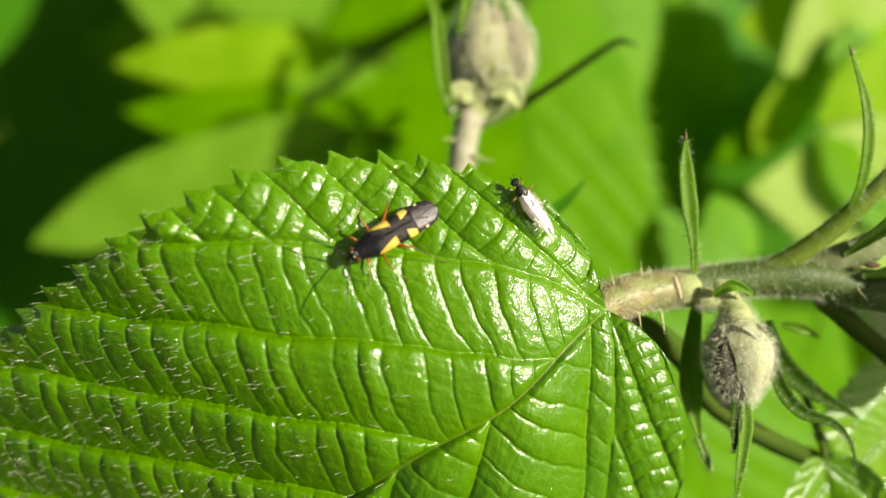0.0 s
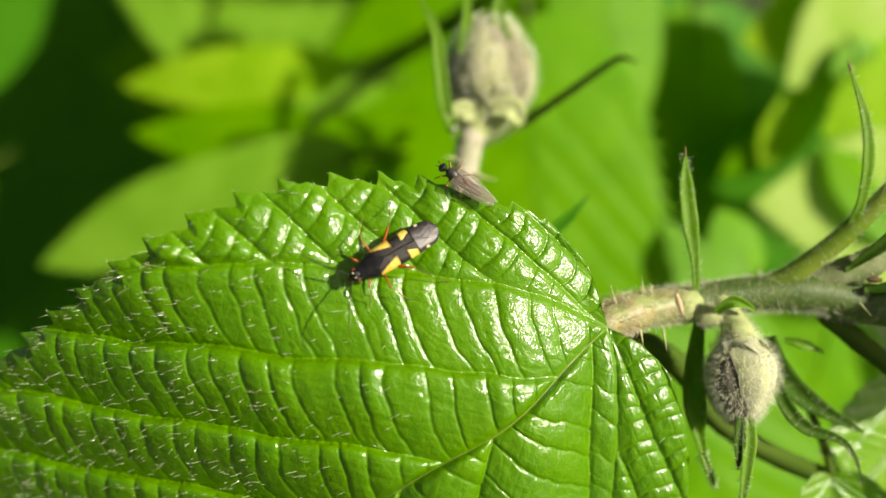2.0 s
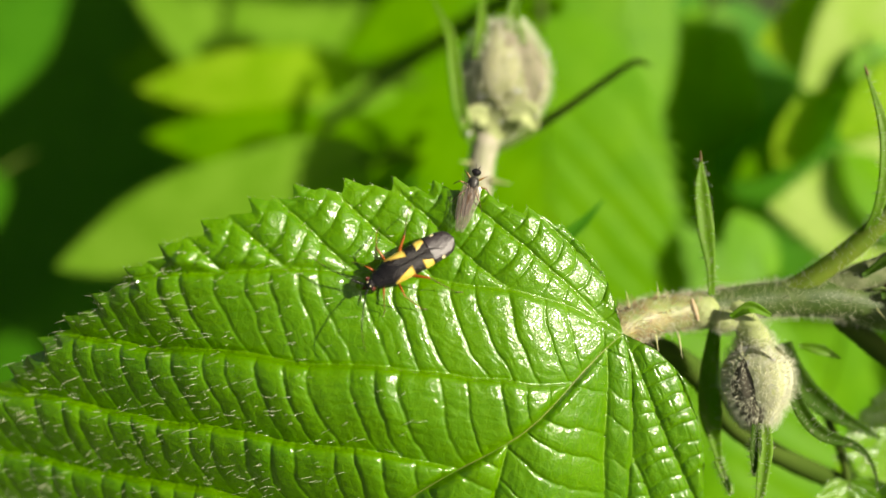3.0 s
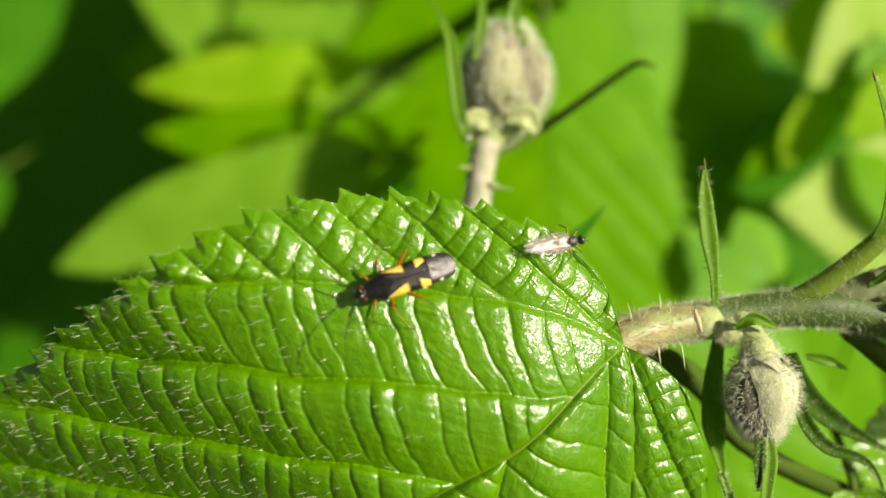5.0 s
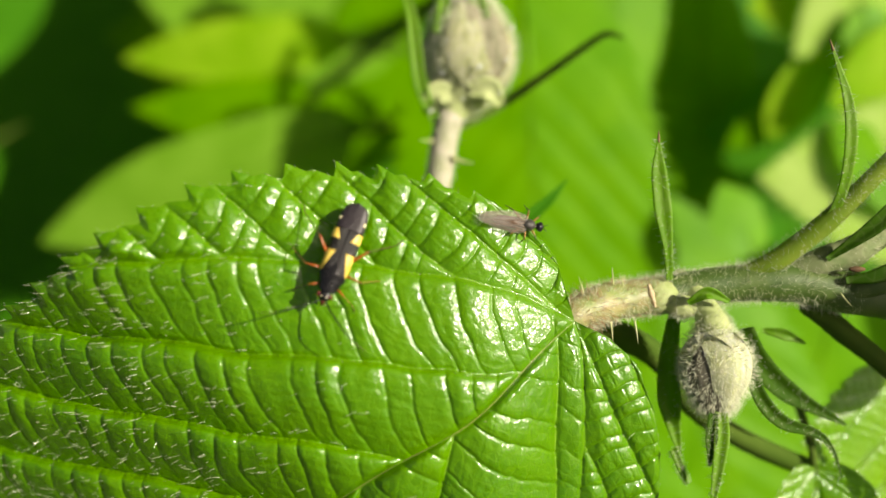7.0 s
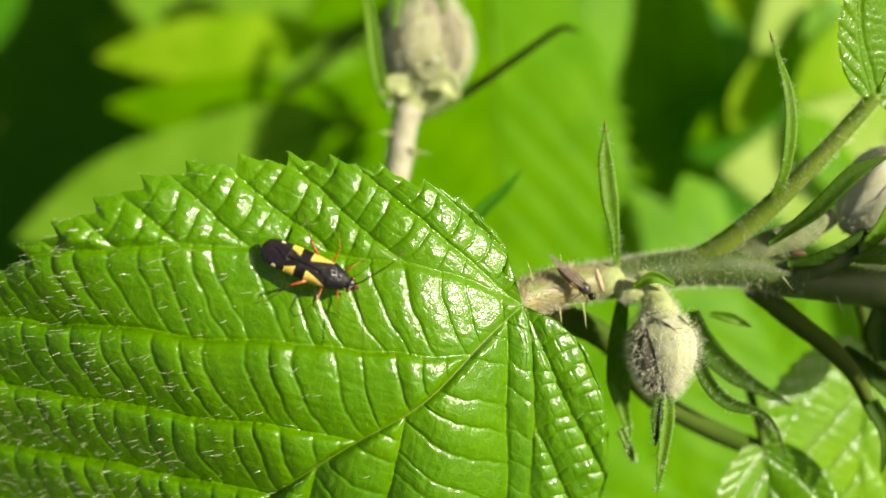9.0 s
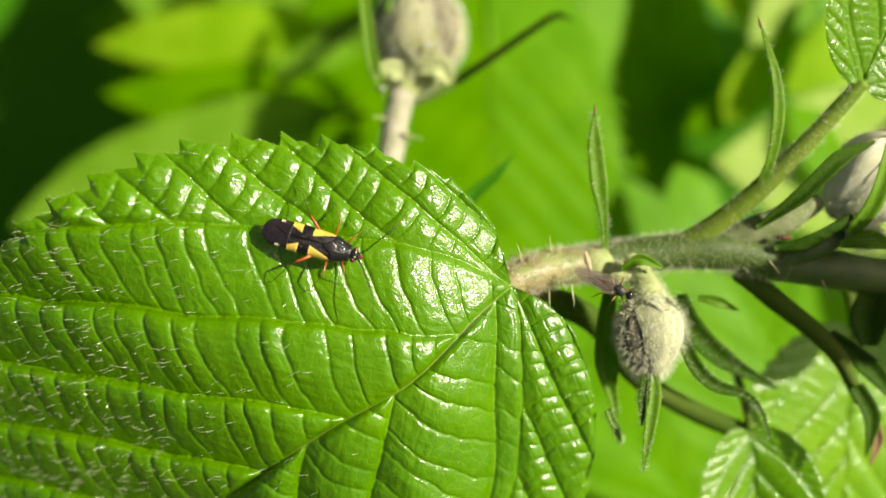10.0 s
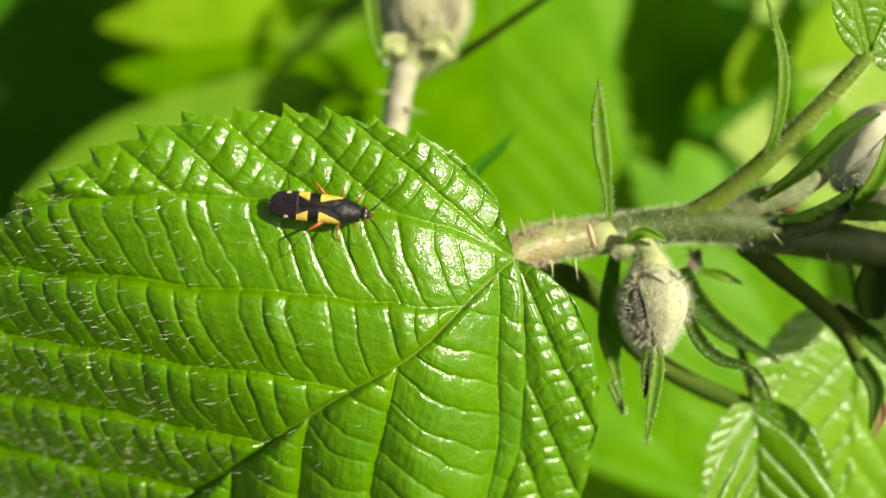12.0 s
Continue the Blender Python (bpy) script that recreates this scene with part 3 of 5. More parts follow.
def leaf_veins():
    """The midrib and the side veins, sunk between the quilted cells."""
    def lay(a, y, laterals, seed, radius, name, label="", mat=LEAF_VEIN, sink=0.7):
        h, _ = relief(a, np.abs(y), laterals, seed, 0.92, y[-1] < 0)
        bend = 0.9 * np.exp(-(((a - 9.5) / 5.0) ** 2)) * np.exp(-np.abs(y) / 6.0)
        y = y + bend
        z = h + main_bow(a, y) - sink * radius
        pts = np.stack([a, y, z], 1)
        return part(name, tube(pts, [radius, radius * 0.8, radius * 0.35], len(pts) * 2, 6), mat, main_leaf, label)
    a = np.linspace(0.2, 73, 60)
    lay(a, 0 * a, LATERALS_A, 18, 0.045, "midrib", "thin brownish midrib", MIDRIB, -0.3)
    for side, laterals, seed in ((-1, LATERALS_A, 11), (1, LATERALS_B, 18)):
        edge = spline(OUTLINE if side < 0 else OUTLINE_LOW, 400)
        for start in laterals[:9]:
            b = np.linspace(0.1, 23.0, 60)
            a = start + b
            for _ in range(8):
                a = a - 0.8 * (vein_lines(a, b, seed)[2] - start)
            reach = np.array([np.interp(x, edge[60:, 0], edge[60:, 1]) for x in a])
            keep = b < reach * 0.97 - 0.3
            if keep.sum() > 8:
                lay(a[keep], side * b[keep], laterals, seed, 0.04, "side_vein")
        for start in BRANCHES[2:10]:
            b = np.linspace(2.0, 23.5, 60)
            a = start + 0.15 * b
            for _ in range(8):
                a = a - 0.8 * (vein_lines(a, b, seed)[3] - start)
            reach = np.array([np.interp(x, edge[60:, 0], edge[60:, 1]) for x in a])
            keep = (b < reach * 0.97 - 0.3) & (vein_lines(a, b, seed)[2] < -0.05)
            if keep.sum() > 8:
                lay(a[keep], side * b[keep], laterals, seed, 0.035, "branch_vein")


leaf_veins()


# ---- twig ----
def thorns(name, specs, mat, parent):
    for p, d, ln, r in specs:
        d = np.asarray(d, float) / np.linalg.norm(d)
        p = np.asarray(p, float)
        part(name, tube([p, p + d * ln * 0.5 + np.array([0.02, -0.03, 0]) * ln, p + d * ln], [r, r * 0.55, r * 0.08], 7, 6), mat, parent)


def rel(points, origin):
    return [tuple(np.asarray(p, float) - np.asarray(origin, float)) for p in points]


def build_twig():
    o = (18.4, -4.1, -5.0)
    root = empty("bramble_twig", at(*o))
    tagged(root, "downy grey-green bramble twig with prickles", "twig")
    pet = rel([(10.6, -5.8, -1.7), (12.0, -5.3, -1.8), (14.2, -4.5, -3.3), (16.4, -4.1, -4.5), (18.6, -3.9, -5.0), (20.4, -3.6, -5.5)], o)
    p = part("petiole", tube(pet, [0.35, 1.0, 1.38, 1.36, 1.3, 0.7], 38, 16, 0.06), STEM_RED, root, "reddish hairy leaf stalk")
    part("petiole_hair", fuzz(pet[1:], [1.05, 1.38, 1.36, 1.3, 0.7], 1700, 0.62, 3, 0.013), HAIR, p, "", "stuff")
    part("gland_hair", fuzz(pet[1:], [1.05, 1.38, 1.36, 1.3, 0.7], 420, 0.5, 4, 0.026), HAIR_RED, p, "", "stuff")
    tuft = fuzz(pet[1:3], [1.05, 1.38], 260, 0.95, 6, 0.014, lean=-0.3, n=12)
    part("red_tuft", tuft, HAIR_RED, p, "tuft of reddish hairs at the leaf base", "stuff")
    part("pale_tuft", fuzz(pet[1:3], [1.0, 1.3], 300, 0.9, 7, 0.012, lean=-0.2, n=12), HAIR, p, "", "stuff")
    main = rel([(18.0, -3.9, -5.0), (22.3, -3.3, -5.6), (28.0, -2.9, -5.8), (33.5, -3.8, -6.2), (39.4, -4.7, -7.5), (47.0, -6.5, -10), (60, -14, -15), (80, -40, -42), (105, -65, -85)], o)
    rad = [1.2, 1.3, 1.45, 1.55, 1.5, 1.6, 2.0, 2.4, 2.6]
    s = part("stem", tube(main, rad, 70, 16, 0.05), STEM, root)
    part("stem_down", fuzz(main[:4], rad[:4], 2900, 0.58, 8, 0.0125, n=60), HAIR, s, "white down", "stuff")
    side = rel([(22.5, -3.3, -5.8), (26.8, -1.7, -5.2), (30.4, 1.1, -4.5), (33.2, 3.9, -4.1), (36.0, 6.9, -3.9), (38.3, 9.5, -3.9)], o)
    b = part("side_stalk", tube(side, [0.5, 0.8, 0.78, 0.68, 0.62, 0.58], 44, 12, 0.04), STEM_YELLOW, root, "yellow-green young leaf stalk")
    part("side_down", fuzz(side, [0.5, 0.8, 0.78, 0.68, 0.62, 0.58], 1100, 0.5, 9, 0.013), HAIR, b, "", "stuff")
    web = rel([(28.0, -2.3, -5.8), (30.6, -1.5, -5.5), (33.2, -0.6, -5.5), (36.0, 0.8, -5.8)], o)
    axil = part("axil_wool", tube(web, [0.6, 1.05, 1.15, 0.6], 26, 14, 0.06), STEM_WOOL, root, "pale woolly web in the fork")
    part("axil_hair", fuzz(web, [0.6, 1.05, 1.15, 0.6], 420, 0.5, 14, 0.012), HAIR, axil, "", "stuff")
    node_v = ball((0.5, 0.2, 0.0), (1.7, 1.4, 1.45), 14, 20)
    part("node_swelling", node_v, COLLAR, root, "pale green swelling")
    scar = strap(rel([(18.0, -3.0, -3.8), (18.15, -3.7, -3.47), (18.45, -4.6, -3.62)], o), [0.3, 0.55, 0.2], 0.1, -0.3, 16, 7)
    wool = part("node_wool", ball((2.1, -0.5, 0.9), (1.2, 0.85, 0.75), 12, 16), COLLAR, root, "pale woolly patch")
    part("wool_hair", fuzz([(1.4, -0.3, 0.9), (2.1, -0.5, 0.95), (2.9, -0.8, 0.8)], [0.7, 0.85, 0.7], 420, 0.5, 12, 0.012), HAIR, wool, "", "stuff")
    part("bud_scale", scar, WITHERED, root, "withered pinkish scale")
    spec = []
    for u, v, w, dx, dy, dw, ln in ((13.8, -5.6, -3.0, -0.1, -1, 0.5, 1.3), (15.2, -5.6, -3.0, 0.05, -1, 0.5, 1.5), (17.0, -5.6, -3.6, 0.1, -1, 0.3, 1.7), (13.2, -3.6, -2.4, -0.3, 1, 0.3, 1.4), (15.4, -3.0, -3.2, -0.1, 1, 0.2, 1.3), (16.1, -3.1, -3.2, -0.25, 1, 0.1, 1.0), (28.6, -1.3, -4.7, 0.1, 1, 0.1, 1.1), (36.2, -5.2, -5.5, 0.3, -1, 0.3, 1.5), (31.6, -3.6, -3.9, 0.55, -0.8, 0.4, 1.3), (35.9, 6.4, -3.4, -0.9, 0.4, 0.2, 0.9)):
        spec.append((np.array((u, v, w)) - o, (dx, dy, dw), ln, 0.08))
    thorns("prickle", spec, THORN, root)
    # the lower stalk that crosses behind the bud
    low = rel([(12.5, -7.0, -8.4), (17.0, -7.3, -9.0), (20.6, -9.6, -10.5), (23.0, -13.0, -12.0), (27.6, -16.1, -13.0), (32.9, -18.4, -13.0)], o)
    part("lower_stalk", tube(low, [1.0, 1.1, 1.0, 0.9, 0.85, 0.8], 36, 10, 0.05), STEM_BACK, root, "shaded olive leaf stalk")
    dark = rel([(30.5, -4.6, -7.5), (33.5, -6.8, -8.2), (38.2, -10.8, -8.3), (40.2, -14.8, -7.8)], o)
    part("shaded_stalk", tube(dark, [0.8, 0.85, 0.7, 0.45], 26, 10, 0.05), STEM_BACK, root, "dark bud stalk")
    return root


build_twig()


def stipule(points, widths, label, mat, seed, fold=0.3, twist=0.0, tip=True, count=170):
    o = points[0]
    root = empty("stipule", at(*o))
    tagged(root, label, "stipule")
    p = rel(points, o)
    part("blade", strap(p, widths, 0.16, fold, 30, 7, twist=twist), mat, root)
    part("fringe", fuzz(p, [w * 0.42 for w in widths], count, 0.45, seed, 0.015), HAIR, root, "", "stuff")
    if tip:
        a, b = np.array(p[-1]), np.array(p[-2])
        d = (a - b) / np.linalg.norm(a - b)
        part("tip", tube([a - d * 0.25, a + d * 0.15, a + d * 0.6], [0.11, 0.09, 0.02], 6, 6), BROWN, root, "reddish dry tip")
    return root


stipule([(19.5, -2.7, -4.0), (19.35, -0.6, -3.8), (18.95, 2.2, -3.8), (18.65, 5.0, -3.8), (18.65, 7.3, -3.8)], [0.5, 0.65, 1.3, 1.1, 0.15], "narrow upright green stipule with a red tip", SEPAL, 21, 0.2)
stipule([(30.8, 1.5, -4.2), (31.5, 3.8, -3.4), (31.85, 7.0, -3.0), (31.6, 10.0, -3.0), (30.5, 13.6, -3.0)], [0.7, 0.75, 0.95, 0.75, 0.15], "curved green stipule fringed with hairs", SEPAL, 22, 0.15)


def flower_bud(o, size, tilt, sepals, label, seed, pale, dark, hair_count, hair_len, group="bramble flower buds"):
    """A downy bud: a ribbed body closed by sepals whose tips run on beyond it."""
    root = empty("flower_bud", at(*o) @ pose(0, 0, 0, *tilt))
    tagged(root, label, "flower bud", group)
    rings, segs = 26, 40
    verts, faces = [], []
    for i in range(rings + 1):
        f = i / rings
        prof = math.sin(math.pi * f) ** 0.62 * (1.08 - 0.42 * f) + 0.04
        for k in range(segs):
            a = 2 * math.pi * k / segs
            rib = 1 + 0.075 * math.cos(5 * a) + 0.02 * math.sin(11 * a + 3 * f)
            verts.append((size[0] * prof * rib * math.cos(a), size[1] * (0.5 - f) * 2, size[2] * prof * rib * math.sin(a)))
    for i in range(rings):
        for k in range(segs):
            j = (k + 1) % segs
            faces.append((i * segs + k, i * segs + j, (i + 1) * segs + j, (i + 1) * segs + k))
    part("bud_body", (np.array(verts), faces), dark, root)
    part("calyx", ball((0, size[1] * 0.66, 0), (size[0] * 0.66, size[1] * 0.36, size[2] * 0.66), 14, 20), pale, root, "pale downy calyx")
    # the five pale sepals that wrap it
    for turn in (66, 8, -52, 200, 255):
        a = radians(turn)
        line = []
        for f in np.linspace(0.03, 0.97, 7):
            prof = math.sin(math.pi * f) ** 0.62 * (1.08 - 0.42 * f) * 1.06 + 0.05
            line.append((size[0] * prof * math.cos(a), size[1] * (0.5 - f) * 2, size[2] * prof * math.sin(a)))
        w = size[0] * 1.45
        n, across = 22, 9
        c = spline(line, n)
        vv, ff = [], []
        wid = np.interp(np.linspace(0, 1, n), [0, 0.25, 0.6, 1], [1.0, 1.05, 0.8, 0.12]) * w
        for i in range(n):
            out = np.array((c[i][0] / size[0] ** 2, 0.15 * c[i][1] / size[1] ** 2, c[i][2] / size[2] ** 2))
            out /= np.linalg.norm(out)
            tang = np.cross((0, 1, 0), out)
            tang /= np.linalg.norm(tang)
            for k in range(across):
                x = 2 * k / (across - 1) - 1
                vv.append(c[i] + tang * x * wid[i] * 0.5 - out * (x * x * wid[i] * 0.26) + out * 0.16 * (1 - abs(x)) ** 2)
        for i in range(n - 1):
            for k in range(across - 1):
                ff.append((i * across + k, (i + 1) * across + k, (i + 1) * across + k + 1, i * across + k + 1))
        part("sepal", (np.array(vv), ff), pale, root, "pale downy sepal")
    rng = np.random.default_rng(seed)
    vb = np.array(verts)
    pick = rng.integers(segs * 2, len(vb) - segs * 2, hair_count)
    mix = rng.random((2, hair_count, 1))
    spots = vb[pick] * (1 - mix[1]) + vb[pick - segs] * mix[1] + (vb[(pick + 1) % len(vb)] - vb[pick]) * mix[0] * ((pick + 1) % segs > 0)[:, None]
    out = spots / (np.array(size) ** 2)
    out /= np.linalg.norm(out, axis=1, keepdims=True)
    part("bud_down", hairs(spots * 1.09, out + rng.normal(0, 0.35, out.shape) + np.array((0, -0.25, 0)), hair_len * (0.5 + 0.8 * rng.random(hair_count)), 0.014), HAIR, root, "white down", "stuff")
    for pts, widths, mat, lab in sepals:
        tip = part("sepal_tip", strap(rel(pts, o), widths, 0.14, 0.3, 24, 7), mat, root, lab)
        part("fringe", fuzz(rel(pts, o), [w * 0.4 for w in widths], 240, 0.4, seed + len(pts), 0.013), HAIR, tip, "", "stuff")
    return root


# bud under the node, its dry sepal tips hanging
flower_bud((22.6, -9.2, -3.2), (2.42, 3.2, 2.3), (0, 0, 0), [
    ([(20.5, -4.4, -6.4), (20.0, -8.4, -6.5), (20.0, -11.7, -6.4), (20.9, -15.8, -6.4)], [0.7, 1.5, 1.8, 0.25], SEPAL, "dark shaded sepal"),
    ([(19.5, -14.4, -2.4), (20.1, -15.8, -2.6), (20.6, -17.0, -2.9)], [0.6, 0.55, 0.12], SEPAL, "thin dry tip"),
    ([(22.8, -11.9, -2.4), (22.6, -13.6, -1.6), (22.2, -16.2, -1.2), (21.8, -18.7, -1.0)], [0.9, 1.1, 0.75, 0.12], SEPAL, "pointed green tip"),
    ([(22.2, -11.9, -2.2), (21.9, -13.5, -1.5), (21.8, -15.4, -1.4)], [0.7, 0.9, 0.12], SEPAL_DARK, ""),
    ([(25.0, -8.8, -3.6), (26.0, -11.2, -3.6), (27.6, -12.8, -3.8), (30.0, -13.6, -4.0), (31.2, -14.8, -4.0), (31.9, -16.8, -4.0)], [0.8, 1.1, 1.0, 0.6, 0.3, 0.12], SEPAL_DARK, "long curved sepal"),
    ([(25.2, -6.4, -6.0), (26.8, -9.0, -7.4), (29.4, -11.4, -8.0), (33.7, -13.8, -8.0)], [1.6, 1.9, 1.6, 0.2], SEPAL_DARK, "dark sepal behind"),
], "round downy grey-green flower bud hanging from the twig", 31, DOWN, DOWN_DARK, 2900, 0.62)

# stalk and collar between the node and that bud
collar = empty("bud_stalk", at(22.0, -4.6, -4.0))
tagged(collar, "pale downy stalk of the hanging bud", "stalk")
part("stalk", tube(rel([(20.6, -2.6, -6.4), (21.6, -3.9, -4.8), (22.3, -5.2, -4.0), (22.6, -6.4, -3.5)], (22.0, -4.6, -4.0)), [0.7, 0.95, 1.0, 1.3], 22, 18, 0.1), COLLAR, collar)
part("stalk_down", fuzz(rel([(21.2, -3.4, -5.4), (22.3, -5.2, -4.0), (22.6, -6.4, -3.5)], (22.0, -4.6, -4.0)), [1.0, 1.2, 1.4], 650, 0.5, 33, 0.012), HAIR, collar, "", "stuff")
part("bract", strap(rel([(20.6, -4.2, -2.9), (21.8, -3.5, -2.5), (23.4, -4.1, -2.7)], (22.0, -4.6, -4.0)), [0.4, 0.9, 0.3], 0.2, 0.5), SEPAL, collar, "small curled green bract")

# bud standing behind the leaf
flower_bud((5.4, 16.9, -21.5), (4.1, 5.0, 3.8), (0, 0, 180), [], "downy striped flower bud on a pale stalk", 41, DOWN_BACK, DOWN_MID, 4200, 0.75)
stalk2 = empty("bud_stalk", at(3.4, 9.0, -20.5))
tagged(stalk2, "pale downy bud stalk with thin prickles", "stalk")
sp = rel([(4.6, 13.0, -21.4), (3.9, 11.4, -21), (3.3, 8.6, -20), (2.9, 5.6, -19), (2.0, 0.0, -17.5), (3.0, -6.0, -14)], (3.4, 9.0, -20.5))
part("stalk", tube(sp, [1.7, 1.25, 1.15, 1.15, 1.2, 1.2], 36, 14, 0.04), STEM_PALE, stalk2)
part("stalk_down", fuzz(sp, [1.7, 1.25, 1.15, 1.15, 1.2, 1.2], 900, 0.5, 43, 0.013), HAIR, stalk2, "", "stuff")
thorns("prickle", [(np.array((3.9, 6.9, -18.4)) - (3.4, 9.0, -20.5), (1, -0.25, 0.5), 2.2, 0.24), (np.array((2.3, 8.4, -19)) - (3.4, 9.0, -20.5), (-1, 0.1, 0.3), 1.2, 0.15)], THORN, stalk2)
for pts, widths, lab in (
    ([(2.4, 10.4, -19.8), (1.3, 13.0, -18.6), (0.8, 16.5, -18.2), (0.3, 19.8, -18.4), (-1.4, 23.4, -19)], [0.9, 1.2, 1.2, 0.9, 0.15], "long green sepal"),
    ([(4.2, 9.8, -21.5), (7.4, 11.4, -22.6), (11.8, 14.4, -24), (15.6, 17.2, -25.3), (18.2, 18.9, -26), (19.9, 18.5, -26)], [1.0, 0.9, 0.75, 0.7, 0.6, 0.15], "thin dark drooping sepal"),
    ([(3.0, 17.6, -19), (3.2, 20.0, -19.6), (3.3, 23.5, -20.4)], [1.5, 1.2, 0.5], "green sepal tip"),
    ([(6.4, 18.8, -19.4), (6.0, 21.5, -20.4), (6.6, 25.5, -21)], [1.8, 1.3, 0.4], "pale sepal tip"),
):
    part("sepal", strap(rel(pts, (3.4, 9.0, -20.5)), widths, 0.2, 0.25, 28), STEM_BACK if "dark" in lab else SEPAL, stalk2, lab)
part("collar", tube(rel([(3.7, 10.6, -20.9), (4.2, 11.8, -21.1), (4.8, 12.9, -21.3), (5.1, 14.0, -21.4)], (3.4, 9.0, -20.5)), [1.2, 1.7, 2.5, 2.6], 14, 16, 0.05), COLLAR, stalk2, "pale downy collar")
for pts in ([(4.0, 12.6, -19.2), (2.6, 12.4, -19.0), (1.7, 10.9, -19.6)], [(5.6, 12.9, -19.2), (7.2, 12.8, -19.0), (8.1, 11.6, -19.6)]):
    part("collar_lobe", strap(rel(pts, (3.4, 9.0, -20.5)), [1.4, 2.2, 0.7], 0.3, 0.3, 14), COLLAR, stalk2)
part("collar_down", fuzz(rel([(3.9, 11.0, -20.9), (4.6, 12.6, -21.2), (5.1, 13.6, -21.4)], (3.4, 9.0, -20.5)), [1.6, 2.6, 2.9], 500, 0.6, 44, 0.014), HAIR, stalk2, "", "stuff")

dew_rng = random.Random(8)
for spot in ((8.6, 15.3, -18.6), (6.3, 14.6, -17.6), (4.9, 12.0, -18.4), (2.1, 11.0, -18.9), (5.6, 17.6, -17.6), (3.1, 14.2, -18.2), (8.1, 12.6, -19.0), (5.0, 10.2, -18.9), (9.1, 18.2, -19.4)):
    drop = dew_rng.uniform(0.13, 0.24)
    part("dew_drop", ball(np.array(spot) - (3.4, 9.0, -20.5), (drop, drop, drop), 8, 10), DEW, stalk2, "clear dew drop")

# bud in the fork of the twig
flower_bud((40.2, 2.4, -6.4), (3.4, 4.2, 3.0), (0, 0, -52), [], "downy flower bud coloured pale for sun, wrapped by dark sepals", 51, DOWN_PALE, DOWN_PALE, 900, 0.5)
fork = empty("bract_cluster", at(38.0, -2.0, -5.5))
tagged(fork, "green and brown bracts clasping the twig's fork", "bracts")
for pts, widths, mat, lab in (
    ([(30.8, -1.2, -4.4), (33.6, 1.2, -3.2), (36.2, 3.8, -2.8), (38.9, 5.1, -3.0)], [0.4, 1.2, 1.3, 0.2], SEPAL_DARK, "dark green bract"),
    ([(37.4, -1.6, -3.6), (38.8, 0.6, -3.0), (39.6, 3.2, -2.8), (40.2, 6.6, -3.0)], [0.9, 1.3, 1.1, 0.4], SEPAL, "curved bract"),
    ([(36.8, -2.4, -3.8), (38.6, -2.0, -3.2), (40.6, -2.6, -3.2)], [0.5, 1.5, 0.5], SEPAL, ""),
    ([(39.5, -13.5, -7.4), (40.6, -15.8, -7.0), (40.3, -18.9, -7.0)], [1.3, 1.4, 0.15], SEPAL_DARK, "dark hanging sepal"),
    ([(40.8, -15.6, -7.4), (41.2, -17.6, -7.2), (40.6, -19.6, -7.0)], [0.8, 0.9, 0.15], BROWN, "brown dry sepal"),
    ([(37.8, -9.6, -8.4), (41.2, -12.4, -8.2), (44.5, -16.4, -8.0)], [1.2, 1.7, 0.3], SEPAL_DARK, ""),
    # shaded mass under the fork, its shade put into the bract's colour
    ([(41.0, -3.8, -8.0), (41.0, -6.0, -8.0), (40.6, -8.2, -8.0), (40.7, -10.4, -8.0)], [1.2, 2.6, 3.4, 1.4], SEPAL_DARK, "broad bract under the fork, coloured dark for shade"),
    ([(27.2, -6.6, -7.4), (28.7, -6.9, -7.2), (30.4, -7.6, -7.4)], [0.4, 0.9, 0.15], SEPAL, "small green bract"),
):
    part("bract", strap(rel(pts, (38.0, -2.0, -5.5)), widths, 0.2, 0.3, 22), mat, fork, lab)
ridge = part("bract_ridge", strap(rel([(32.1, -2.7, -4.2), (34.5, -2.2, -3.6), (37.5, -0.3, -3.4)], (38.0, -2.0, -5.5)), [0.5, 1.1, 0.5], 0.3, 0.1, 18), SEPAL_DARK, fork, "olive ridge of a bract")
part("leaf_scar", ball(np.array((32.8, -1.9, -4.0)) - (38.0, -2.0, -5.5), (0.62, 0.22, 0.2), 8, 12), SCAR, ridge, "brown leaf scar")
part("fork_branch", tube(rel([(30.9, -3.8, -6.0), (33.1, -3.4, -5.4), (35.5, -2.5, -5.0), (39.2, -0.5, -5.2)], (38.0, -2.0, -5.5)), [0.7, 1.0, 0.95, 0.8], 30, 14, 0.05), STEM, fork, "dark olive branch of the fork")
part("pale_base", ball((0.8, 0.3, 1.3), (1.5, 1.0, 1.1), 12, 16), DOWN, fork, "pale woolly bud base")
part("bract_down", fuzz([(-0.4, -0.2, 1.3), (0.8, 0.3, 1.3), (2.1, 0.6, 1.3)], [0.6, 0.9, 0.6], 420, 0.8, 57, 0.013), HAIR, fork, "", "stuff")

# pointed stipule between the leaf and the back leaf, its shade put into the colour
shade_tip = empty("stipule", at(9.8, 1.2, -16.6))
tagged(shade_tip, "dark pointed stipule in shade behind the leaf", "stipule")
part("blade", strap(rel([(8.6, -1.0, -16.4), (10.0, 1.4, -16.5), (12.0, 3.2, -16.6), (13.7, 5.1, -16.6)], (9.8, 1.2, -16.6)), [1.2, 1.3, 0.9, 0.12], 0.2, 0.3), LEAF_SHADE, shade_tip)

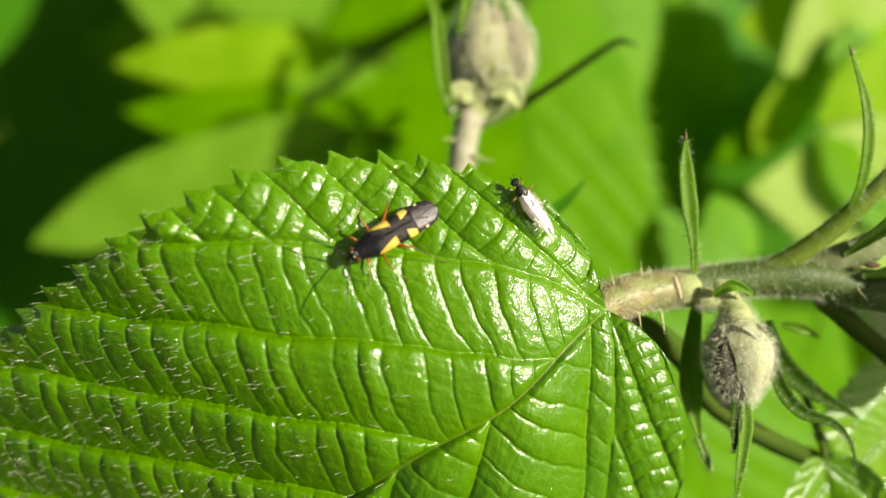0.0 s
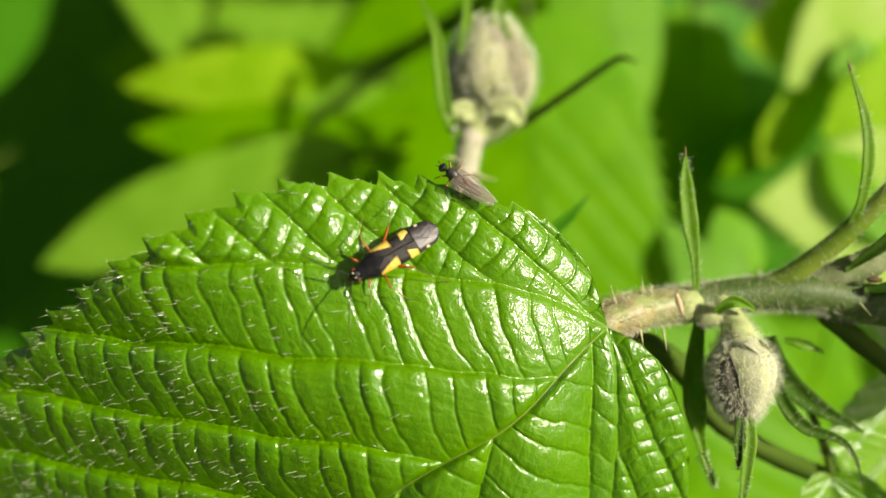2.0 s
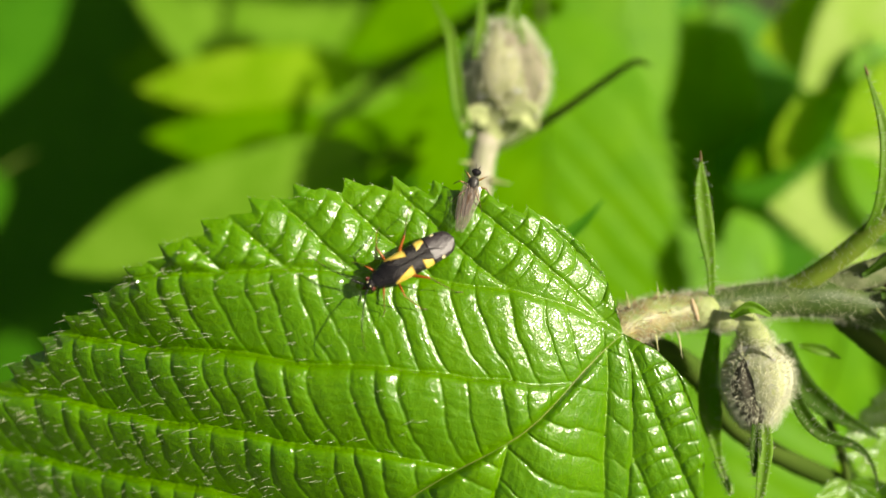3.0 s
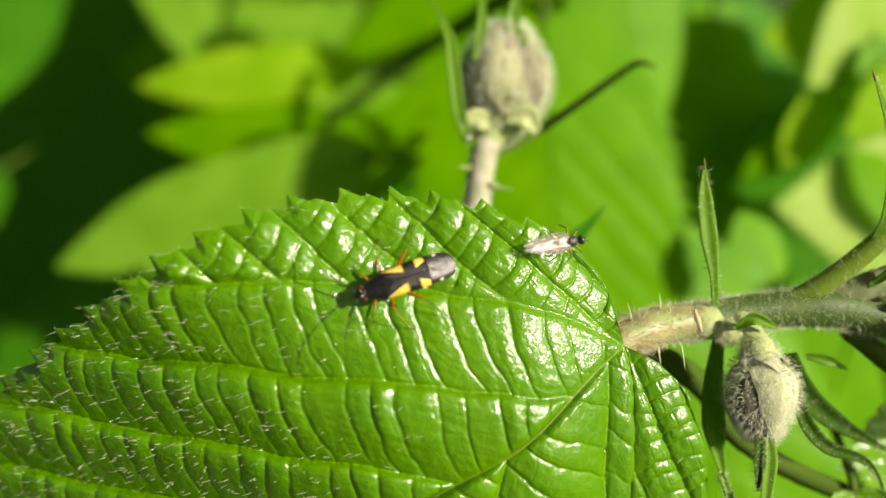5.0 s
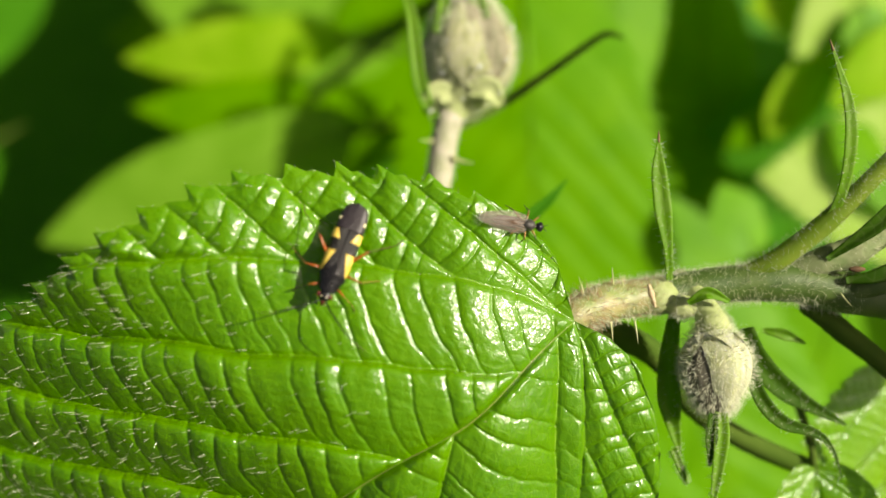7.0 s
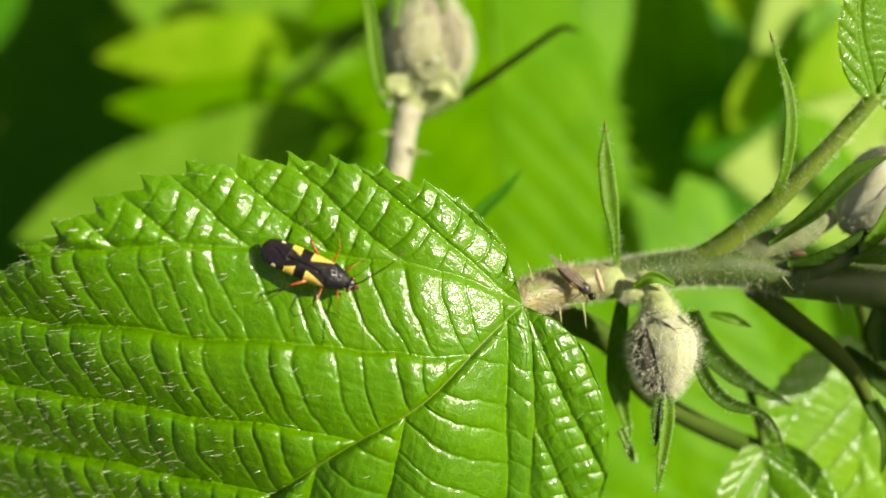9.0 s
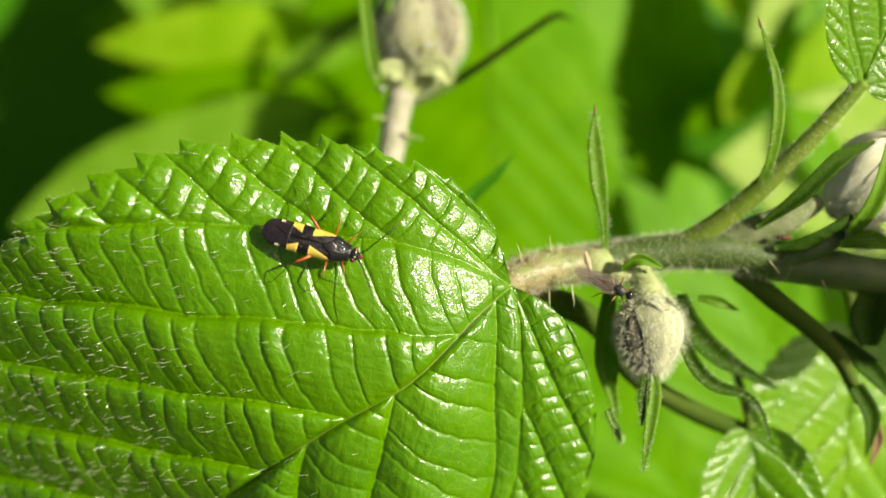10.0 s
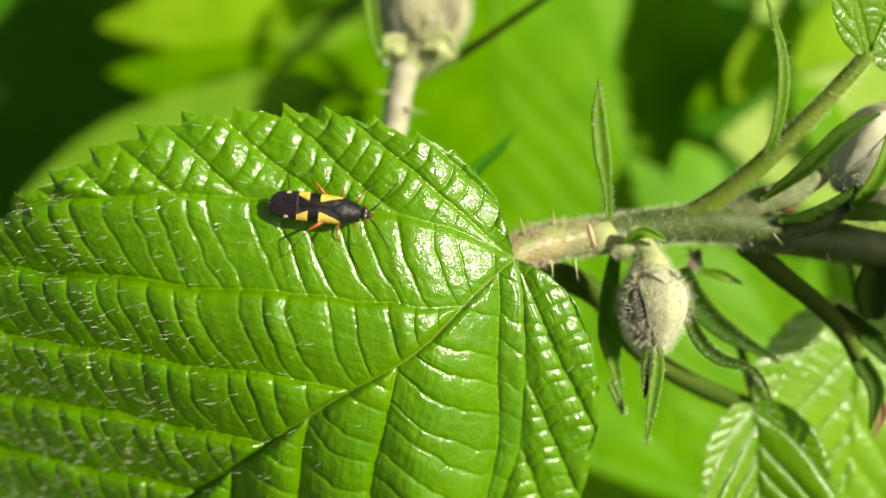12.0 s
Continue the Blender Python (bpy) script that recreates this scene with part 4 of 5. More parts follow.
# ---- nearer leaves on the same twig ----
leaf_thing("young_leaf", (38.2, 9.4, -3.7), (0.42, 0.9, 0.05), (0.37, 0.12, 1), 0.30, 1.0, LEAF_YOUNG, 23, "small bright young bramble leaf with pale gloss", "leaf", "young leaves", 200, 60, fold=0.18, depth=0.7, stalk=False)
leaf_thing("young_leaf", (32.7, -17.9, -11.5), (0.06, -0.99, 0.05), (0.12, 0.1, 1), 0.28, 0.85, LEAF_YOUNG, 24, "small folded bramble leaf with dark shaded middle", "leaf", "young leaves", 200, 60, fold=0.34, depth=1.0)
leaf_thing("bramble_leaf", (43.5, -10.3, -17.0), (-0.06, -1.0, 0.0), (0.3, 0.1, 1), 0.5, 0.95, LEAF_BRIGHT, 25, "bright green bramble leaf with wet-looking glints", "leaf", "background leaves", 300, 90, fold=-0.05, depth=0.45)

# ---- leaves behind ----
BACK = [
    # stalk end, way, face, scale, width, material, label
    ((10.1, 41.5, -165), (-1.00, 0.07, 0.0), (0.35, 0.2, 1), 1.21, 0.84, LEAF_BACK, "broad green leaf high in the bush"),
    ((-9.4, 15.0, -126), (-0.96, 0.29, 0.0), (0.3, 0.2, 1), 0.56, 0.65, LEAF_BACK, "green leaf deep in the bush"),
    ((27.6, -9.9, -86), (0.78, -0.62, 0.0), (0.15, 0.1, 1), 1.18, 0.93, LEAF_BACK, "broad bright leaf low behind the twig"),
    ((42.9, 40.2, -90), (0.01, -1.00, 0.0), (0.2, 0.1, 1), 0.68, 0.58, LEAF_BACK, "shaded green leaf deep in the bush"),
    ((-11.8, 14.2, -76), (-0.95, -0.33, 0.0), (0.3, 0.1, 1), 0.65, 0.47, LEAF_SOFT, "soft green leaf behind the leaf tip"),
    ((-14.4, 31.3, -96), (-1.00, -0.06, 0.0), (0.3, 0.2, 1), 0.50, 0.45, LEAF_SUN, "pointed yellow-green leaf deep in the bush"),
    ((-7.6, 35.3, -118), (-0.95, 0.32, 0.0), (0.2, 0.2, 1), 0.74, 0.77, LEAF_SOFT, "broad green leaf high in the bush"),
    ((-8.7, 18.4, -92), (-1.00, 0.06, 0.0), (0.3, 0.2, 1), 0.54, 0.43, LEAF_BACK, "green leaf deep in the bush"),
    ((-22.1, 42.9, -125), (0.45, 0.89, 0.0), (0.2, 0.2, 1), 0.47, 1.17, LEAF_SOFT, "broad green leaf high in the bush"),
    ((13.0, 31.5, -62), (0.06, -1, 0.06), (0.12, 0.0, 1), 0.86, 0.86, LEAF_BACK, "broad sunlit bramble leaf behind the bud"),
    ((20.0, 62.0, -68), (0.20, -1, 0.0), (0.2, 0.1, 1), 0.66, 0.55, LEAF_BACK, "pale green leaf hanging behind the bud"),
    ((47, 44, -99), (-0.15, -1, 0.0), (0.3, 0.1, 1), 1.05, 0.9, LEAF_SHADE, "shaded green leaf deep in the bush"),
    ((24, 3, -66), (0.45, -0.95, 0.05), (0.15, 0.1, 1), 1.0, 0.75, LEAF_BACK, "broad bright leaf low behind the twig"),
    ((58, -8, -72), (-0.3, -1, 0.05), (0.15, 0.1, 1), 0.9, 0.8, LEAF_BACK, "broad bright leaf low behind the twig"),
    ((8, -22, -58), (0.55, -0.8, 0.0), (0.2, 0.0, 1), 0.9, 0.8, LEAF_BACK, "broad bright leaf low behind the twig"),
    ((-79, 72, -126), (-0.25, -0.9, 0.0), (0.2, 0.1, 1), 0.62, 0.7, LEAF_SHADE, "blue-green leaf at the bush's edge"),
    ((-84, 16, -120), (-0.6, -0.7, 0.0), (0.2, 0.2, 1), 0.4, 0.7, LEAF_SHADE, "blue-green leaf at the bush's edge"),
    # large backing leaves whose dark colour carries the shade of the gaps
    ((-40, 60, -230), (-0.8, -0.6, 0.0), (0.1, 0.3, 1), 1.8, 0.9, LEAF_SHADE, "leaf coloured dark for the bush's shade"),
    ((-60, -10, -190), (-0.7, -0.7, 0.0), (0.1, 0.3, 1), 1.6, 0.9, LEAF_SHADE, "leaf coloured dark for the bush's shade"),
    ((30, 70, -210), (-0.4, -0.9, 0.0), (0.1, 0.3, 1), 1.9, 0.9, LEAF_SHADE, "leaf coloured dark for the bush's shade"),
    ((110, 60, -200), (-0.5, -0.9, 0.0), (0.1, 0.3, 1), 1.9, 0.9, LEAF_SHADE, "leaf coloured dark for the bush's shade"),
    ((80, 2.6, 17), (-1, 0.05, 0), (0.4, 0.1, 1), 0.34, 0.6, LEAF_BACK, "narrow leaf of the same twig shading its fork"),
    # unseen leaves added outside the view only to cast shade
    ((10, 114, -52), (1, 0.0, 0.0), (0.5, 0.2, 1), 1.5, 1.0, LEAF_BACK, "unseen broad leaf added to shade the bush"),
    ((88, 122, -48), (1, -0.1, 0.0), (0.5, 0.2, 1), 1.3, 1.0, LEAF_BACK, "unseen broad leaf added to shade the bush"),
    ((112, 36, -70), (-1, -0.1, 0.0), (0.4, 0.1, 1), 0.5, 1.0, LEAF_CASTER, "unseen broad leaf added to shade the bush"),
    ((85, 36, -67), (-1, -0.12, 0.0), (0.35, 0.2, 1), 0.56, 1.0, LEAF_SUN, "yellow-green leaf brightened in colour for full sun"),
    ((88, 6, -63), (-1, 0.04, 0.05), (0.4, 0.1, 1), 0.60, 0.8, LEAF_PALE, "leaf coloured pale for strong sun and sheen"),
    # added mostly hidden behind the pale leaf, to shade the leaf beneath
    ((77, 13, -84), (-1, 0.08, 0.0), (0.4, 0.1, 1), 0.48, 1.0, LEAF_SHADE, "shaded green leaf deep in the bush"),
    # small leaves added in place of dappled light on the shaded leaf
    ((50, 17, -72), (-0.8, -0.5, 0.0), (0.3, 0.2, 1), 0.13, 0.7, LEAF_BACK, "small green leaf added for patchy light"),
    ((41.7, -2.1, -58), (-0.42, 0.91, 0.0), (0.3, 0.2, 1), 0.13, 1.23, LEAF_BACK, "small green leaf added for patchy light"),
    ((54, 24, -70), (-0.5, -0.85, 0.0), (0.3, 0.2, 1), 0.18, 0.8, LEAF_SUN, "small yellow-green leaf added for patchy sun"),
    ((70, 27, -66), (-0.8, -0.5, 0.1), (0.5, 0.1, 1), 0.26, 0.9, LEAF_SUN, "small yellow-green leaf added for patchy sun"),
    ((58, 30, -66), (0.3, -0.9, 0.0), (0.1, 0.3, 1), 0.20, 0.9, LEAF_BACK, "small green leaf added for patchy light"),
    ((64, 3, -62), (-0.6, 0.7, 0.0), (0.3, 0.3, 1), 0.22, 0.9, LEAF_BACK, "small green leaf added for patchy light"),
    ((71, 42, -66), (-0.75, -0.65, 0.0), (0.5, 0.1, 1), 0.38, 0.9, LEAF_PALE, "leaf coloured pale for strong sun and sheen"),
    ((6, 52, -118), (-0.55, -0.83, 0.0), (0.3, 0.2, 1), 0.7, 0.8, LEAF_BACK, "green leaf deep in the bush"),
    ((20, 58, -122), (-0.8, -0.6, 0.0), (0.3, 0.2, 1), 0.9, 0.9, LEAF_BACK, "green leaf deep in the bush"),
    ((-70, 100, -210), (-0.4, -0.9, 0.0), (0.1, 0.3, 1), 1.9, 1.0, LEAF_SHADE, "leaf coloured dark for the bush's shade"),
    # two more unseen shade casters above the view
    ((-60, 110, -150), (1, 0.1, 0.2), (0.5, 0.4, 1), 1.5, 1.0, LEAF_BACK, "unseen broad leaf added to shade the bush"),
    ((58, 116, -100), (0.9, -0.3, 0.2), (0.5, 0.4, 1), 1.3, 0.9, LEAF_BACK, "unseen broad leaf added to shade the bush"),
]
for n, (base, way, face, sc, wd, mat, lab) in enumerate(BACK):
    leaf_thing("bramble_leaf", base, way, face, sc, wd, mat, 60 + n, lab, "leaf", "background leaves", 170, 36, droop=0.06, fold=-0.06, depth=0.14, teeth=3.4)

cane = empty("bramble_cane", at(-10, 24, -70))
tagged(cane, "dark olive bramble cane rooted under the bush", "cane")
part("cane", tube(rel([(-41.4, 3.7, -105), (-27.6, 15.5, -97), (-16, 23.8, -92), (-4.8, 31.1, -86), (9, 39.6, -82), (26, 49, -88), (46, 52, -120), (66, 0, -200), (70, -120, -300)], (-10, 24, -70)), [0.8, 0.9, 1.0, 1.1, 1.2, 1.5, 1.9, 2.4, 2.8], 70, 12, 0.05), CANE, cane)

# the cane that bears the twig, rooted in the ground beside it
root_cane = empty("bramble_cane", at(110, -30, -50))
tagged(root_cane, "thick olive bramble cane rising from the ground", "cane")
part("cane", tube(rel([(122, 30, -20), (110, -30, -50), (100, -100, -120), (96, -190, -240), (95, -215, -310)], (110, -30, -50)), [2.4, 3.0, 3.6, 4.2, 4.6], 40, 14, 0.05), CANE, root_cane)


# ---- the plant bug ----
def half_width(x):
    return np.interp(x, [-3.62, -3.5, -3.2, -2.6, -1.6, -0.6, 0.5, 1.2, 1.75], [0.05, 0.46, 0.76, 0.91, 0.95, 0.96, 0.93, 0.90, 0.84])


def back_height(x, y):
    top = np.interp(x, [-3.6, -2.5, -1.6, 0.0, 1.0, 1.8], [0.52, 0.82, 1.12, 1.36, 1.42, 1.36])
    f = np.clip(np.abs(y) / half_width(x), 0, 1)
    return top * (1 - 0.10 * f**2 - 0.22 * f**6)


def back_patch(x0, x1, low, high, lift, nx=20, ny=9, thick=0.05):
    """A shell piece over the bug's back between two edges y = low(x) and y = high(x)."""
    verts, faces = [], []
    for layer in (0, 1):
        for i in range(nx):
            x = x0 + (x1 - x0) * i / (nx - 1)
            for k in range(ny):
                y = low(x) + (high(x) - low(x)) * k / (ny - 1)
                verts.append((x, y, float(back_height(x, y)) + lift - layer * thick))
    m = nx * ny
    for i in range(nx - 1):
        for k in range(ny - 1):
            a, b, c, d = i * ny + k, (i + 1) * ny + k, (i + 1) * ny + k + 1, i * ny + k + 1
            faces += [(a, b, c, d), (m + d, m + c, m + b, m + a)]
        for k, flip in ((0, 1), (ny - 1, 0)):
            a, b = i * ny + k, (i + 1) * ny + k
            faces.append((a, m + a, m + b, b) if flip else (b, m + b, m + a, a))
    for i in (0, nx - 1):
        faces += [(i * ny + k, i * ny + k + 1, m + i * ny + k + 1, m + i * ny + k) for k in range(ny - 1)]
    return np.array(verts), faces


def build_bug():
    root = empty("plant_bug", at(-2.6, -0.3, 1.2))
    tagged(root, "black and yellow plant bug with orange legs standing on the leaf", "bug")
    part("abdomen", ball((-0.6, 0, 0.42), (2.5, 0.82, 0.42), 14, 18), BLACK, root)
    part("thorax", ball((1.9, 0, 0.85), (0.85, 0.72, 0.48), 12, 16), BLACK_GLOSS, root)
    hw = lambda x: float(half_width(x))
    for s in (1, -1):
        part("wing_case", back_patch(1.75, -1.62, lambda x: s * 0.015, lambda x: s * hw(x), 0.0, 30, 11), BLACK, root)
        wedge = part("yellow_wedge", back_patch(1.62, 0.02, lambda x: s * hw(x) * (0.97 - 0.62 * ((1.62 - x) / 1.6) ** 0.8), lambda x: s * hw(x) * 1.0, 0.012, 16, 7, 0.03), YELLOW, root, "yellow wedge on the wing case")
        part("yellow_tip", back_patch(-0.80, -1.52, lambda x: s * hw(x) * (0.36 + 0.42 * (-0.80 - x)), lambda x: s * hw(x) * 1.0, 0.012, 10, 6, 0.03), YELLOW, root, "yellow wing corner")
        part("ivory_spot", back_patch(-2.15, -2.42, lambda x: s * hw(x) * 0.80, lambda x: s * hw(x) * 0.96, 0.012, 5, 4, 0.03), IVORY, root, "small pale spot")
    part("membrane", back_patch(-1.5, -3.62, lambda x: -hw(x) * 0.98, lambda x: hw(x) * 0.98, -0.02, 26, 15), MEMBRANE, root, "smoky overlapping wing membrane")
    part("membrane_seam", tube([(-1.45, -0.3, 1.15), (-1.9, 0.05, 1.02), (-2.7, 0.35, 0.76)], [0.035, 0.03, 0.02], 12, 6), MEMBRANE, root)
    part("wing_seam", tube([(0.85, 0, 1.43), (0.0, 0, 1.375), (-1.5, 0.0, 1.15)], [0.03, 0.03, 0.02], 14, 6), BLACK_GLOSS, root)
    # shield behind the neck
    shield = back_patch(1.72, 0.72, lambda x: -0.58 * max(0.02, (x - 0.72)), lambda x: 0.58 * max(0.02, (x - 0.72)), 0.05, 12, 9, 0.1)
    part("shield", shield, BLACK_GLOSS, root)
    # collar plate, wide behind and narrow in front
    verts, faces, nx, ny = [], [], 14, 15
    for i in range(nx):
        f = i / (nx - 1)
        x = 1.62 + 1.22 * f
        w = 0.92 - 0.42 * f**1.2 + 0.01 * math.sin(f * 9)
        for k in range(ny):
            a = math.pi * k / (ny - 1)
            verts.append((x - 0.12 * math.sin(a) * (1 - f), w * math.cos(a), 0.72 + (0.74 - 0.22 * f) * math.sin(a) ** 0.7 + 0.008 * math.sin(f * 16)))
    for i in range(nx - 1):
        for k in range(ny - 1):
            faces.append((i * ny + k, (i + 1) * ny + k, (i + 1) * ny + k + 1, i * ny + k + 1))
    part("collar_plate", (np.array(verts), faces), BLACK_GLOSS, root, "glossy wrinkled black collar plate")
    h = part("head", ball((3.08, 0, 0.88), (0.42, 0.40, 0.38), 12, 16), BLACK_GLOSS, root)
    part("snout", tube([(3.4, 0, 0.8), (3.62, 0, 0.68), (3.7, 0, 0.5)], [0.2, 0.14, 0.06], 8, 8), EYE, h)
    for s in (1, -1):
        part("eye", ball((3.10, s * 0.38, 0.98), (0.19, 0.15, 0.19), 8, 10), EYE, h, "reddish eye")
        part("face_mark", ball((3.2, s * 0.17, 1.20), (0.07, 0.05, 0.04), 6, 8), IVORY, h, "pale mark")
        a = part("antenna", tube([(3.40, s * 0.2, 0.9), (3.72, s * 0.42, 1.0), (4.3, s * 1.1, 1.4), (4.85, s * 1.8, 1.6), (5.25, s * 2.4, 1.55)], [0.05, 0.055, 0.045, 0.045, 0.03], 22, 7), BLACK, root, "thin dark antenna")
        part("antenna_tip", tube([(5.23, s * 2.38, 1.55), (5.5, s * 3.0, 1.3), (5.65, s * 3.6, 1.0)], [0.03, 0.024, 0.014], 10, 5), LEG_DARK, a)
    legs = {"front": ((2.3, 0.45, 0.6), (2.75, 1.15, 1.0), (3.05, 1.85, -0.45), (3.35, 2.05, -0.58)), "middle": ((1.35, 0.55, 0.6), (1.5, 1.8, 1.1), (0.75, 2.95, -0.4), (0.35, 3.15, -0.58)), "hind": ((0.7, 0.55, 0.6), (-0.6, 1.6, 1.25), (-1.9, 3.1, -0.3), (-2.5, 3.4, -0.58))}
    for kind, (hip, knee, ankle, toe) in legs.items():
        for s in (1, -1):
            m = lambda p: (p[0], p[1] * s, p[2])
            mid = tuple((np.array(m(hip)) + np.array(m(knee))) / 2 + np.array((0, 0, 0.12)))
            r = 0.11 if kind == "hind" else 0.075
            leg = part("leg", tube([m(hip), mid, m(knee)], [r * 0.7, r, r * 0.55], 12, 8), ORANGE, root, "orange thigh")
            part("shin", tube([m(knee), tuple((np.array(m(knee)) + np.array(m(ankle))) / 2 + np.array((0, 0, 0.06))), m(ankle)], [0.035, 0.03, 0.022], 10, 6), LEG_PALE if kind != "hind" else LEG_DARK, leg, "thin shin")
            part("foot", tube([m(ankle), tuple((np.array(m(ankle)) + np.array(m(toe))) / 2), m(toe)], [0.03, 0.028, 0.018], 6, 5), LEG_DARK, leg)
    return root


# ---- the fly ----
def build_fly():
    root = empty("small_fly", at(6.6, 1.6, 0))
    tagged(root, "small dark fly with clear wings folded over its back", "fly")
    h = part("head", ball((2.02, 0, 0.66), (0.28, 0.30, 0.28), 10, 14), BLACK_GLOSS, root)
    for s in (1, -1):
        part("eye", ball((2.05, s * 0.17, 0.70), (0.19, 0.17, 0.2), 8, 10), BLACK_GLOSS, h)
        part("antenna", tube([(2.24, s * 0.07, 0.72), (2.42, s * 0.14, 0.8), (2.58, s * 0.2, 0.78)], [0.035, 0.03, 0.012], 8, 5), BLACK, h)
    part("neck", tube([(1.85, 0, 0.66), (1.7, 0, 0.68), (1.6, 0, 0.7)], [0.1, 0.1, 0.14], 6, 8), FLY_GREY, root)
    part("thorax", ball((1.22, 0, 0.72), (0.52, 0.40, 0.42), 12, 16), FLY_GREY, root, "humped grey-black thorax")
    part("abdomen", tube([(0.85, 0, 0.66), (0.2, 0, 0.58), (-0.6, 0, 0.5), (-1.15, 0, 0.44)], [0.28, 0.40, 0.34, 0.08], 18, 12), FLY_BROWN, root)
    for s in (1, -1):
        n, across = 26, 9
        verts, faces = [], []
        for i in range(n):
            f = i / (n - 1)
            x = 1.05 - 3.35 * f
            wid = 0.16 + 0.98 * math.sin(math.pi * min(1, f * 0.92 + 0.06)) ** 0.62 if f < 0.98 else 0.12
            wid = min(wid, 1.08) * (1 - max(0, f - 0.86) ** 1.2 * 5.5)
            y0 = 0.26 - 0.42 * f
            for k in range(across):
                g = k / (across - 1)
                y = y0 + (g - 0.42) * max(wid, 0.08) * 0.95
                z = 0.98 - 0.26 * f + (0.03 if s > 0 else 0.0) - 0.10 * (g - 0.35) ** 2 * 2 + 0.003 * math.sin(f * 22 + g * 7)
                verts.append((x, s * y, z))
        for i in range(n - 1):
            for k in range(across - 1):
                q = (i * across + k, (i + 1) * across + k, (i + 1) * across + k + 1, i * across + k + 1)
                faces.append(q if s < 0 else q[::-1])
        w = part("wing", (np.array(verts), faces), WING, root, "clear iridescent wing")
        for k in (1, 3, 5, 7):
            line = [verts[i * across + k] for i in (1, 6, 12, 18, 23)]
            line = [(p[0], p[1], p[2] + 0.008) for p in line]
            part("wing_vein", tube(line, [0.024, 0.020, 0.016, 0.008], 14, 5), VEIN_DARK, w)
        for hip, knee, toe in (((1.5, 0.2, 0.45), (1.85, 0.62, 0.62), (2.15, 0.85, 0.02)), ((1.15, 0.25, 0.42), (1.1, 0.95, 0.75), (0.95, 1.3, 0.02)), ((0.85, 0.22, 0.42), (0.15, 0.75, 0.72), (-0.35, 1.1, 0.02))):
            m = lambda p: (p[0], p[1] * s, p[2])
            leg = part("leg", tube([m(hip), tuple((np.array(m(hip)) + np.array(m(knee))) / 2), m(knee)], [0.07, 0.075, 0.045], 8, 6), LEG_PALE, root, "amber leg")
            part("shin", tube([m(knee), tuple((np.array(m(knee)) + np.array(m(toe))) / 2), m(toe)], [0.04, 0.032, 0.018], 8, 5), LEG_DARK, leg)
    return root


bug = build_bug()
for piece in bug.children_recursive:
    piece.data.transform(Matrix.Diagonal((0.95, 1.02, 1, 1)))
fly = build_fly()


def on_leaf(u, v, heading, lift):
    """A pose on the leaf's dome, standing square to it."""
    du = float(leaf_rise(u + 2, v) - leaf_rise(u - 2, v)) / 4
    dv = float(leaf_rise(u, v + 2) - leaf_rise(u, v - 2)) / 4
    z = Vector((-du, -dv, 1)).normalized()
    x = Vector((math.cos(radians(heading)), math.sin(radians(heading)), 0))
    x = (x - z * x.dot(z)).normalized()
    turn = Matrix((x, z.cross(x), z)).transposed().to_4x4()
    return at(u, v, float(leaf_rise(u, v)) + lift) @ turn


